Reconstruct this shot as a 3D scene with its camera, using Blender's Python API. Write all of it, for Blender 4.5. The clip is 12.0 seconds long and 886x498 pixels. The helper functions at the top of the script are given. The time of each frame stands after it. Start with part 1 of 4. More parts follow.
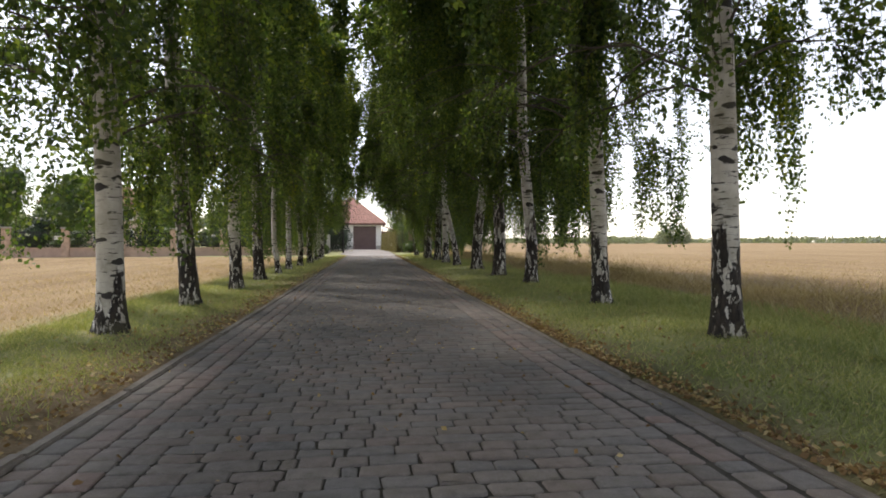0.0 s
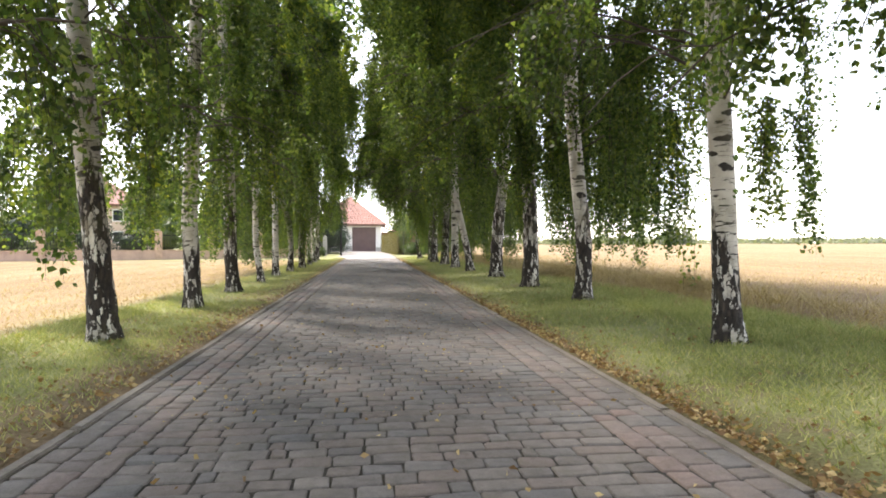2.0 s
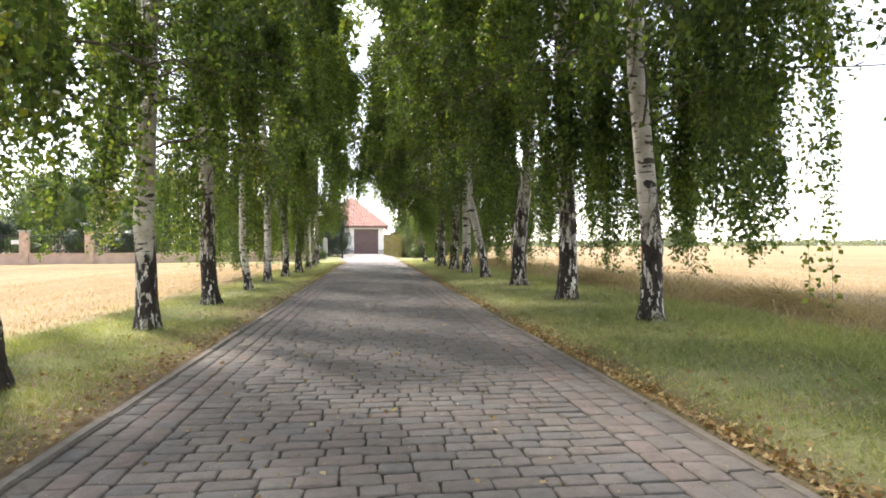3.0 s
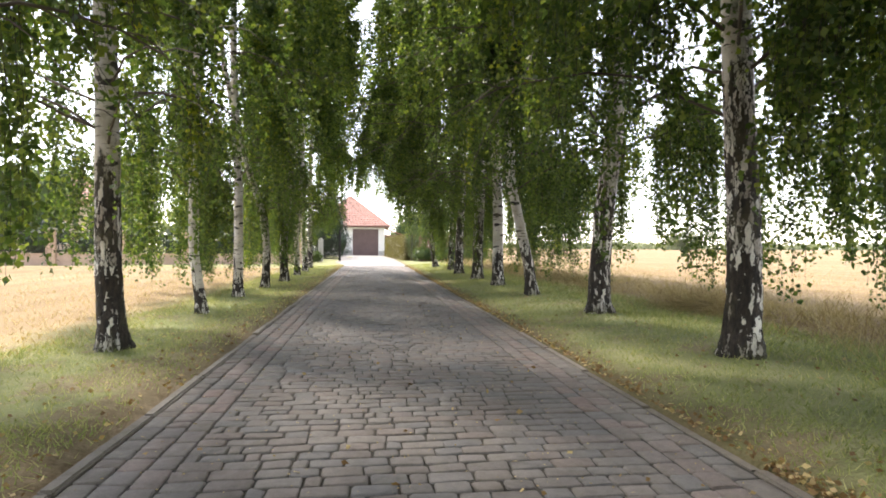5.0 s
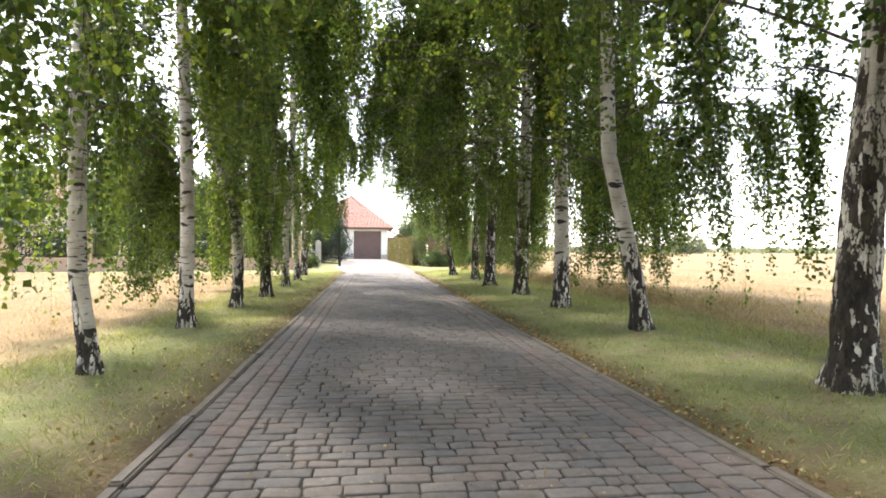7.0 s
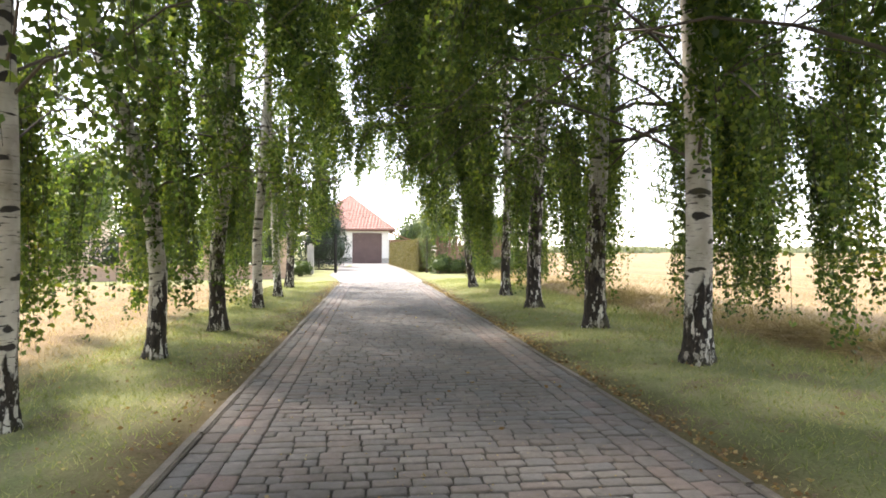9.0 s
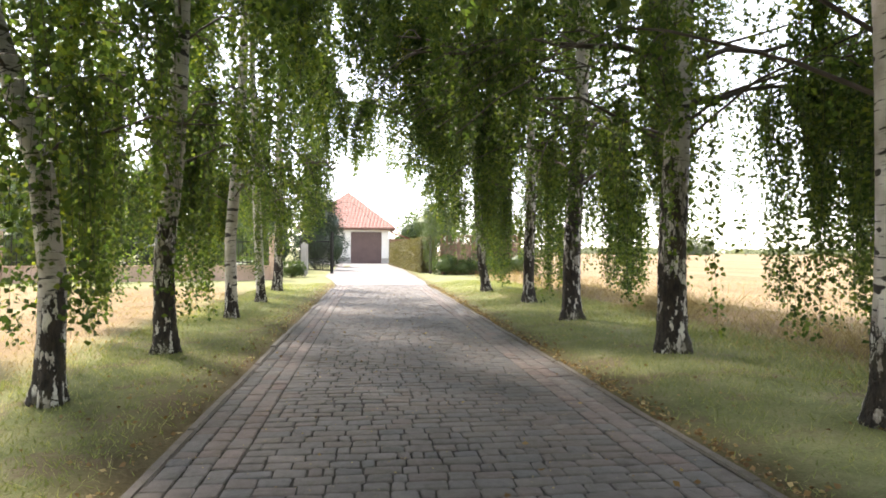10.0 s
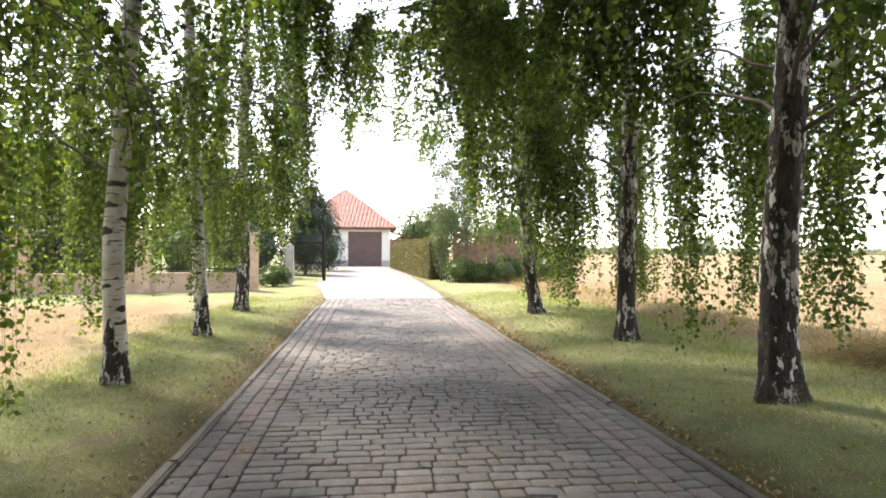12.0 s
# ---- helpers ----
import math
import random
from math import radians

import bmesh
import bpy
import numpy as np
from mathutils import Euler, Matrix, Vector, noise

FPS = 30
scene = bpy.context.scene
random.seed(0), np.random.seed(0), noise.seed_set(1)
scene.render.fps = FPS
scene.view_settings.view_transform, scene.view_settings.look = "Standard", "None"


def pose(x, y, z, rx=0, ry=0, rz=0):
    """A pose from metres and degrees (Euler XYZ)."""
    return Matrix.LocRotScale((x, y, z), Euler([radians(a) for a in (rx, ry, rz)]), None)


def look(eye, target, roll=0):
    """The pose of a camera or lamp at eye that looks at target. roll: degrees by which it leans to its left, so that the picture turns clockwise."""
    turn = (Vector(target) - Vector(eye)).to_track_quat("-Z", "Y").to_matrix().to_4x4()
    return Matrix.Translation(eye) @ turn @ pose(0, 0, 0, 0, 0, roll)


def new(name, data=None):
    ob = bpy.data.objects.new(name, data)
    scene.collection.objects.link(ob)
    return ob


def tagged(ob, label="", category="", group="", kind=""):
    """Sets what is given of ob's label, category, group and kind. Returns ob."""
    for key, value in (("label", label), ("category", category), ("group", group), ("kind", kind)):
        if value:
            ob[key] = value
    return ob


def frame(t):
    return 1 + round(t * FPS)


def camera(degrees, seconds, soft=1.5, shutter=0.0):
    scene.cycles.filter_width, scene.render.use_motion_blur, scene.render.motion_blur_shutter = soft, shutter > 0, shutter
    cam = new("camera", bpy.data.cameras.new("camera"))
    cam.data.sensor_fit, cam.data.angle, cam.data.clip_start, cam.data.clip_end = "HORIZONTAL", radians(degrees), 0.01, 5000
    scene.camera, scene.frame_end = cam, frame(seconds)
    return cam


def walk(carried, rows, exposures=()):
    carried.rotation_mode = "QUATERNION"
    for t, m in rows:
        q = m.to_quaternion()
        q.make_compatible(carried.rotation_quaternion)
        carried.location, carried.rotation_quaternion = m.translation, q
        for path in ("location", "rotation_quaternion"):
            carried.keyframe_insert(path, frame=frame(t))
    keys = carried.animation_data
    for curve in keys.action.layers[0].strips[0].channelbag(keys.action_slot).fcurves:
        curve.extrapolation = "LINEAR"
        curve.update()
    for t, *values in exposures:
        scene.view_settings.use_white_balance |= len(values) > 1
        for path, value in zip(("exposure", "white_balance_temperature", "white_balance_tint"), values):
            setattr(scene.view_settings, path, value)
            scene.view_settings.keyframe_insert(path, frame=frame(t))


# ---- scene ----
cam = camera(71.9, 12.0, soft=1.8)
PATH = [
    (0, (-0.005, -0.39, 0.792), (0.232, 1.596, 0.77), -0.0),
    (0.5, (-0.015, 0.098, 0.797), (0.226, 2.083, 0.774), -0.0),
    (1, (-0.016, 0.67, 0.803), (0.227, 2.655, 0.782), -0.1),
    (1.5, (0.004, 1.36, 0.806), (0.244, 3.345, 0.788), -0.1),
    (2, (0.012, 2.14, 0.822), (0.25, 4.126, 0.804), -0.1),
    (2.5, (0.01, 2.991, 0.833), (0.245, 4.977, 0.817), -0.0),
    (3, (-0.002, 3.896, 0.838), (0.229, 5.883, 0.827), -0.1),
    (3.2, (-0.006, 4.264, 0.832), (0.222, 6.251, 0.822), -0.1),
    (4.8, (-0.116, 7.273, 0.912), (0.118, 9.259, 0.904), 0.5),
    (5, (-0.125, 7.668, 0.91), (0.111, 9.654, 0.902), 0.4),
    (5.5, (-0.163, 8.631, 0.93), (0.072, 10.617, 0.925), 0.4),
    (6, (-0.233, 9.578, 0.943), (0.004, 11.563, 0.938), 0.4),
    (6.5, (-0.277, 10.528, 0.945), (-0.039, 12.514, 0.941), 0.5),
    (7, (-0.292, 11.491, 0.949), (-0.057, 13.477, 0.95), 0.5),
    (7.2, (-0.288, 11.88, 0.958), (-0.055, 13.866, 0.959), 0.3),
    (8.8, (-0.291, 14.962, 1.048), (-0.058, 16.948, 1.054), 0.1),
    (9, (-0.296, 15.361, 1.068), (-0.061, 17.347, 1.074), 0.2),
    (9.5, (-0.294, 16.369, 1.071), (-0.057, 18.355, 1.078), 0.3),
    (10, (-0.282, 17.425, 1.032), (-0.045, 19.411, 1.039), 0.4),
    (10.5, (-0.273, 18.502, 1.012), (-0.035, 20.488, 1.018), 0.3),
    (11, (-0.3, 19.586, 1.03), (-0.055, 21.571, 1.034), 0.2),
    (11.5, (-0.28, 20.672, 1.032), (-0.04, 22.657, 1.046), 0.3),
    (12, (-0.291, 21.745, 1.096), (-0.051, 23.73, 1.105), 0.3),
]
EXPOSURES = [(t, e, 6850, 14) for t, e in ((0.0, 0.88), (0.5, 1.40), (1.0, 1.80), (1.5, 1.98), (2.5, 2.05), (3.2, 2.08), (5.5, 2.06), (7.0, 2.22), (9.5, 2.18), (12.0, 2.02))]
walk(cam, [(t, look(eye, target, roll)) for t, eye, target, roll in PATH], EXPOSURES)

# ---- world, sun ----
SUN_ELEVATION, SUN_AZIMUTH = 54.0, -36.0        # degrees; azimuth from +y, negative towards -x
world = bpy.data.worlds.new("world")
scene.world = world
world.use_nodes = True
wn = world.node_tree
sky = wn.nodes.new("ShaderNodeTexSky")
sky.sky_type = 'NISHITA'
sky.sun_disc = False
sky.sun_elevation = radians(SUN_ELEVATION)
sky.sun_rotation = radians(SUN_AZIMUTH)
sky.air_density, sky.dust_density, sky.ozone_density = 1.0, 0.3, 1.0
haze = wn.nodes.new("ShaderNodeHueSaturation")          # thin summer haze
haze.inputs["Saturation"].default_value = 0.45
wn.links.new(sky.outputs[0], haze.inputs["Color"])
wn.links.new(haze.outputs[0], wn.nodes["Background"].inputs[0])
wn.nodes["Background"].inputs[1].default_value = 0.15
sun = new("sun", bpy.data.lights.new("sun", "SUN"))
sun.data.energy, sun.data.angle, sun.data.color = 2.8, radians(11), (1.0, 0.95, 0.87)
_e, _a = radians(SUN_ELEVATION), radians(SUN_AZIMUTH)
SUNWARD = Vector((math.sin(_a) * math.cos(_e), math.cos(_a) * math.cos(_e), math.sin(_e)))
sun.matrix_world = look(SUNWARD * 60, (0, 0, 0))


# ---- small tools ----
def rng(seed):
    return np.random.default_rng(seed)


def mesh_of(name, verts, faces, material=None, smooth=False):
    """A mesh from an (n, 3) array and faces of one size, or a list of faces."""
    me = bpy.data.meshes.new(name)
    verts = np.asarray(verts, dtype=np.float32)
    if isinstance(faces, np.ndarray):
        k = faces.shape[1]
        me.vertices.add(len(verts))
        me.vertices.foreach_set("co", verts.ravel())
        me.loops.add(faces.size)
        me.loops.foreach_set("vertex_index", faces.astype(np.int32).ravel())
        me.polygons.add(len(faces))
        me.polygons.foreach_set("loop_start", np.arange(0, faces.size, k, dtype=np.int32))
        me.update(calc_edges=True)
    else:
        me.from_pydata(verts.tolist(), [], faces)
    if material:
        me.materials.append(material)
    if smooth:
        me.polygons.foreach_set("use_smooth", [True] * len(me.polygons))
    return me


def part(name, data, material=None, parent=None, label=""):
    """Links a bmesh or mesh as one object, under parent if there is one."""
    if isinstance(data, bmesh.types.BMesh):
        me = bpy.data.meshes.new(name)
        data.to_mesh(me)
        data.free()
    else:
        me = data
    if material and not me.materials:
        me.materials.append(material)
    ob = new(name, me)
    if parent:
        ob.parent = parent
    return tagged(ob, label)


def thing(name, m, label, category, group="", kind=""):
    ob = new(name)
    ob.matrix_basis = m
    return tagged(ob, label, category, group, kind)


def box(x0, x1, y0, y1, z0, z1, bevel=0.0, bm=None):
    """A box, with its edges rounded off, added to bm."""
    own = bmesh.new()
    bmesh.ops.create_cube(own, size=1.0)
    for v in own.verts:
        v.co = Vector(((x0, x1)[v.co.x > 0], (y0, y1)[v.co.y > 0], (z0, z1)[v.co.z > 0]))
    if bevel:
        bmesh.ops.bevel(own, geom=own.edges[:], offset=bevel, segments=2, affect='EDGES')
    if bm is None:
        return own
    me = bpy.data.meshes.new("tmp")
    own.to_mesh(me)
    own.free()
    bm.from_mesh(me)
    bpy.data.meshes.remove(me)
    return bm


class Tubes:
    """Gathers tapered tubes into one mesh."""
    def __init__(self):
        self.v, self.f, self.n = [], [], 0

    def add(self, pts, radii, sides=5):
        pts = np.asarray(pts, float)
        tang = np.gradient(pts, axis=0)
        tang /= np.linalg.norm(tang, axis=1)[:, None] + 1e-9
        ref = np.where(np.abs(tang[:, 2:3]) > 0.9, np.array([[1.0, 0, 0]]), np.array([[0, 0, 1.0]]))
        a = np.cross(tang, ref)
        a /= np.linalg.norm(a, axis=1)[:, None] + 1e-9
        b = np.cross(tang, a)
        ang = np.arange(sides) * 2 * np.pi / sides
        ring = a[:, None, :] * np.cos(ang)[None, :, None] + b[:, None, :] * np.sin(ang)[None, :, None]
        self.v.append((pts[:, None, :] + ring * np.asarray(radii)[:, None, None]).reshape(-1, 3))
        k = len(pts)
        i, j = np.meshgrid(np.arange(k - 1), np.arange(sides), indexing="ij")
        j2 = (j + 1) % sides
        self.f.append(self.n + np.stack([i * sides + j, i * sides + j2, (i + 1) * sides + j2, (i + 1) * sides + j], -1).reshape(-1, 4))
        self.n += k * sides

    def mesh(self, name, material):
        return mesh_of(name, np.concatenate(self.v), np.concatenate(self.f), material, True)


def leaves(name, base, way, size, material, r, width=0.36, fold=0.10, tuft=None, corners=4):
    """Many small leaves: four corners each, folded a little along the rib, or three for the wedge-shaped birch leaf."""
    n = len(base)
    way = way / (np.linalg.norm(way, axis=1)[:, None] + 1e-9)
    side = np.cross(way, r.normal(size=(n, 3)))
    side /= np.linalg.norm(side, axis=1)[:, None] + 1e-9
    up = np.cross(side, way)
    s = size[:, None]
    if corners == 4:
        v = [base, base + way * s * 0.42 + side * s * width + up * s * fold, base + way * s, base + way * s * 0.42 - side * s * width + up * s * fold]
    else:
        v = [base + side * s * width * 1.15, base + way * s, base - side * s * width * 1.15]
    me = mesh_of(name, np.stack(v, 1).reshape(-1, 3), np.arange(n * corners).reshape(-1, corners), material)
    if tuft is not None:
        me.attributes.new("tuft", 'FLOAT', 'POINT').data.foreach_set("value", np.repeat(tuft, corners).astype(np.float32))
    return me


# ---- materials ----
def material(name):
    m = bpy.data.materials.new(name)
    m.use_nodes = True
    return m, m.node_tree, m.node_tree.nodes["Principled BSDF"]


def node(nt, kind, **at):
    n = nt.nodes.new(kind)
    for k, v in at.items():
        if k in n.inputs:
            n.inputs[k].default_value = v
    return n


def coords(nt, scale=(1, 1, 1), world_space=False):
    mp = nt.nodes.new("ShaderNodeMapping")
    mp.inputs["Scale"].default_value = scale
    if world_space:
        nt.links.new(nt.nodes.new("ShaderNodeNewGeometry").outputs["Position"], mp.inputs["Vector"])
    else:
        nt.links.new(nt.nodes.new("ShaderNodeTexCoord").outputs["Object"], mp.inputs["Vector"])
    return mp.outputs[0]


def noise_of(nt, vec, scale, detail=4.0, rough=0.55):
    n = nt.nodes.new("ShaderNodeTexNoise")
    n.inputs["Scale"].default_value, n.inputs["Detail"].default_value, n.inputs["Roughness"].default_value = scale, detail, rough
    if vec is not None:
        nt.links.new(vec, n.inputs["Vector"])
    return n.outputs["Fac"]


def ramp(nt, fac, stops, constant=False):
    n = nt.nodes.new("ShaderNodeValToRGB")
    if constant:
        n.color_ramp.interpolation = 'CONSTANT'
    e = n.color_ramp.elements
    while len(e) < len(stops):
        e.new(0.5)
    for el, (p, c) in zip(e, stops):
        el.position = p
        el.color = (*c, 1) if len(c) == 3 else c
    nt.links.new(fac, n.inputs[0])
    return n.outputs[0]


def grey(*stops):
    return [(p, (v, v, v)) for p, v in stops]


def mix(nt, fac, a, b, blend='MIX'):
    n = nt.nodes.new("ShaderNodeMix")
    n.data_type, n.blend_type = 'RGBA', blend
    for sock, v in ((n.inputs[0], fac), (n.inputs[6], a), (n.inputs[7], b)):
        if isinstance(v, (int, float)):
            sock.default_value = v
        elif isinstance(v, tuple):
            sock.default_value = (*v, 1)
        else:
            nt.links.new(v, sock)
    return n.outputs[2]


def calc(nt, op, a, b=0.0, clamp=False):
    n = nt.nodes.new("ShaderNodeMath")
    n.operation, n.use_clamp = op, clamp
    for sock, v in zip(n.inputs, (a, b)):
        if isinstance(v, (int, float)):
            sock.default_value = v
        else:
            nt.links.new(v, sock)
    return n.outputs[0]


def bump(nt, bsdf, height, strength=0.5, distance=0.01):
    n = nt.nodes.new("ShaderNodeBump")
    n.inputs["Strength"].default_value, n.inputs["Distance"].default_value = strength, distance
    nt.links.new(height, n.inputs["Height"])
    nt.links.new(n.outputs[0], bsdf.inputs["Normal"])


def leaf_material(name, dark, mid, light, translucency=0.35, rough=0.45, tufts=False):
    """A leaf lets part of the light through; each leaf has its own tone."""
    m, nt, b = material(name)
    rnd = nt.nodes.new("ShaderNodeNewGeometry").outputs["Random Per Island"]
    col = ramp(nt, rnd, [(0.0, dark), (0.55, mid), (1.0, light)])
    big = noise_of(nt, coords(nt, world_space=True), 0.7, 2)
    col = mix(nt, 0.35, col, ramp(nt, big, [(0.3, (0.55, 0.6, 0.5)), (0.7, (1.3, 1.25, 1.0))]), 'MULTIPLY')
    if tufts:                                   # random tone a tuft; also paints in sunlit yellow and shaded dark ones
        at = nt.nodes.new("ShaderNodeAttribute")
        at.attribute_name = "tuft"
        col = mix(nt, 1.0, col, ramp(nt, at.outputs["Fac"], [(0.0, (0.62, 0.66, 0.70)), (0.5, (0.95, 0.97, 0.92)), (0.85, (1.15, 1.10, 0.85)), (1.0, (1.75, 1.45, 0.70))]), 'MULTIPLY')
    nt.links.new(col, b.inputs["Base Color"])
    b.inputs["Roughness"].default_value = rough
    b.inputs["Specular IOR Level"].default_value = 0.35
    tr = nt.nodes.new("ShaderNodeBsdfTranslucent")
    nt.links.new(mix(nt, 1.0, col, (1.70, 1.72, 0.62), 'MULTIPLY'), tr.inputs[0])
    ms = nt.nodes.new("ShaderNodeMixShader")
    ms.inputs[0].default_value = translucency
    nt.links.new(b.outputs[0], ms.inputs[1])
    nt.links.new(tr.outputs[0], ms.inputs[2])
    nt.links.new(ms.outputs[0], nt.nodes["Material Output"].inputs[0])
    return m


def plain(name, colour, rough=0.7, metal=0.0, vary=0.25, scale=6.0, fine=60.0, relief=0.2, depth=0.004):
    """A surface with stains at one scale and grain at another."""
    m, nt, b = material(name)
    c = coords(nt)
    big, small = noise_of(nt, c, scale, 5), noise_of(nt, c, fine, 3)
    lo, hi = tuple(v * (1 - vary) for v in colour), tuple(min(1, v * (1 + vary)) for v in colour)
    col = ramp(nt, big, [(0.3, lo), (0.7, hi)])
    col = mix(nt, 0.3, col, ramp(nt, small, grey((0.3, 0.7), (0.7, 1.2))), 'MULTIPLY')
    nt.links.new(col, b.inputs["Base Color"])
    b.inputs["Roughness"].default_value, b.inputs["Metallic"].default_value = rough, metal
    bump(nt, b, small, relief, depth)
    return m


BIRCH_LEAF = leaf_material("birch_leaf", (0.038, 0.068, 0.033), (0.080, 0.125, 0.053), (0.162, 0.200, 0.078), 0.58, tufts=True)
CONIFER = leaf_material("conifer_needles", (0.010, 0.022, 0.012), (0.018, 0.038, 0.018), (0.035, 0.060, 0.025), 0.12)
HEDGE_LEAF = leaf_material("hedge_leaf", (0.085, 0.080, 0.034), (0.130, 0.116, 0.052), (0.175, 0.150, 0.070), 0.25)
SHRUB_LEAF = leaf_material("shrub_leaf", (0.035, 0.060, 0.022), (0.060, 0.100, 0.035), (0.110, 0.150, 0.055), 0.3)
WILLOW_LEAF = leaf_material("willow_leaf", (0.060, 0.090, 0.050), (0.100, 0.140, 0.080), (0.150, 0.190, 0.105), 0.3)
# distant leaves: the haze of the air is mixed into this pale grey-green
HAZY_FAR_LEAF = leaf_material("hazy_far_foliage", (0.150, 0.176, 0.165), (0.185, 0.212, 0.196), (0.215, 0.238, 0.215), 0.35, 0.8)
GRASS_BLADE = leaf_material("grass_blade", (0.155, 0.190, 0.075), (0.260, 0.290, 0.130), (0.420, 0.395, 0.240), 0.3, 0.6)
STRAW = leaf_material("straw", (0.28, 0.205, 0.12), (0.38, 0.29, 0.175), (0.50, 0.40, 0.25), 0.2, 0.6)
WEED = leaf_material("dry_weed", (0.21, 0.150, 0.085), (0.33, 0.25, 0.15), (0.46, 0.37, 0.235), 0.2, 0.7)
LITTER = leaf_material("fallen_leaf", (0.13, 0.075, 0.036), (0.26, 0.160, 0.075), (0.52, 0.41, 0.23), 0.15, 0.6)


def bark():
    m, nt, b = material("birch_bark")
    c = coords(nt)
    at = nt.nodes.new("ShaderNodeAttribute")
    at.attribute_name = "rough_bark"
    white = ramp(nt, noise_of(nt, coords(nt, (3, 3, 2)), 2.2, 5), [(0.28, (0.30, 0.27, 0.22)), (0.46, (0.49, 0.455, 0.405)), (0.68, (0.66, 0.63, 0.58))])
    thin = ramp(nt, noise_of(nt, coords(nt, (5, 5, 60)), 1.6, 3), grey((0.60, 1.0), (0.70, 0.45)))
    white = mix(nt, 1.0, white, thin, 'MULTIPLY')
    # dark eyebrow scars
    warp = nt.nodes.new("ShaderNodeVectorMath")
    nt.links.new(coords(nt, (2.6, 2.6, 8.0)), warp.inputs[0])
    nz = nt.nodes.new("ShaderNodeTexNoise")
    nz.inputs["Scale"].default_value = 3.0
    nt.links.new(coords(nt, (2, 2, 3)), nz.inputs["Vector"])
    sc = nt.nodes.new("ShaderNodeVectorMath")
    sc.operation = 'SCALE'
    sc.inputs["Scale"].default_value = 0.9
    nt.links.new(nz.outputs["Color"], sc.inputs[0])
    nt.links.new(sc.outputs[0], warp.inputs[1])
    vor = nt.nodes.new("ShaderNodeTexVoronoi")
    vor.inputs["Scale"].default_value = 1.15
    nt.links.new(warp.outputs[0], vor.inputs["Vector"])
    scar = ramp(nt, vor.outputs["Distance"], grey((0.26, 1.0), (0.30, 0.0)))
    lens = ramp(nt, noise_of(nt, coords(nt, (4.5, 4.5, 30)), 1.5, 4), grey((0.62, 0.0), (0.65, 1.0)))
    marks = calc(nt, 'MAXIMUM', scar, lens)
    col = mix(nt, marks, white, (0.030, 0.026, 0.024))
    # plates of pale bark between black cracks
    pw = nt.nodes.new("ShaderNodeVectorMath")
    nt.links.new(coords(nt, (24, 24, 6.5)), pw.inputs[0])
    pn = nt.nodes.new("ShaderNodeTexNoise")
    pn.inputs["Scale"].default_value, pn.inputs["Detail"].default_value = 2.4, 8
    nt.links.new(coords(nt, (12, 12, 7)), pn.inputs["Vector"])
    ps = nt.nodes.new("ShaderNodeVectorMath")
    ps.operation = 'SCALE'
    ps.inputs["Scale"].default_value = 2.0
    nt.links.new(pn.outputs["Color"], ps.inputs[0])
    nt.links.new(ps.outputs[0], pw.inputs[1])
    cell = nt.nodes.new("ShaderNodeTexVoronoi")
    nt.links.new(pw.outputs[0], cell.inputs["Vector"])
    cell.inputs["Scale"].default_value = 1.0
    crack = nt.nodes.new("ShaderNodeTexVoronoi")
    crack.feature = 'DISTANCE_TO_EDGE'
    crack.inputs["Scale"].default_value = 1.0
    nt.links.new(pw.outputs[0], crack.inputs["Vector"])
    pale = nt.nodes.new("ShaderNodeSeparateColor")
    nt.links.new(cell.outputs["Color"], pale.inputs[0])
    gate_ = calc(nt, 'ADD', pale.outputs[0], calc(nt, 'MULTIPLY', at.outputs["Fac"], -0.54))
    flake = calc(nt, 'MULTIPLY', ramp(nt, gate_, grey((0.13, 0.0), (0.16, 1.0))), ramp(nt, crack.outputs["Distance"], grey((0.05, 0.0), (0.11, 1.0))))
    flake = calc(nt, 'MULTIPLY', flake, ramp(nt, noise_of(nt, coords(nt, (70, 70, 30)), 1.0, 3, 0.7), grey((0.28, 0.35), (0.40, 1.0))))
    dark = ramp(nt, noise_of(nt, coords(nt, (24, 24, 8)), 1.5, 4), [(0.35, (0.010, 0.008, 0.007)), (0.7, (0.060, 0.043, 0.034))])
    rug = mix(nt, flake, dark, ramp(nt, calc(nt, 'ADD', calc(nt, 'MULTIPLY', pale.outputs[1], 0.5), calc(nt, 'MULTIPLY', noise_of(nt, coords(nt, (30, 30, 16)), 1.0, 5, 0.7), 0.5)), [(0.25, (0.30, 0.26, 0.22)), (0.42, (0.56, 0.52, 0.47)), (0.60, (0.76, 0.73, 0.68))]))
    edge = noise_of(nt, coords(nt, (9, 9, 3.5)), 1.3, 4, 0.6)
    k = calc(nt, 'ADD', calc(nt, 'MULTIPLY', at.outputs["Fac"], 1.5), calc(nt, 'SUBTRACT', edge, 0.72))
    k = ramp(nt, k, grey((0.44, 0.0), (0.52, 1.0)))
    col = mix(nt, k, col, rug)
    moss = ramp(nt, noise_of(nt, c, 2.3, 4), grey((0.50, 0.0), (0.72, 0.50)))
    col = mix(nt, moss, col, (0.16, 0.15, 0.07))
    nt.links.new(col, b.inputs["Base Color"])
    b.inputs["Roughness"].default_value = 0.75
    h = calc(nt, 'ADD', calc(nt, 'MULTIPLY', k, calc(nt, 'ADD', ramp(nt, crack.outputs["Distance"], grey((0.0, 0.0), (0.16, 1.0))), noise_of(nt, coords(nt, (26, 26, 7)), 1.4, 4))), calc(nt, 'MULTIPLY', marks, -0.25))
    bump(nt, b, h, 0.8, 0.03)
    return m


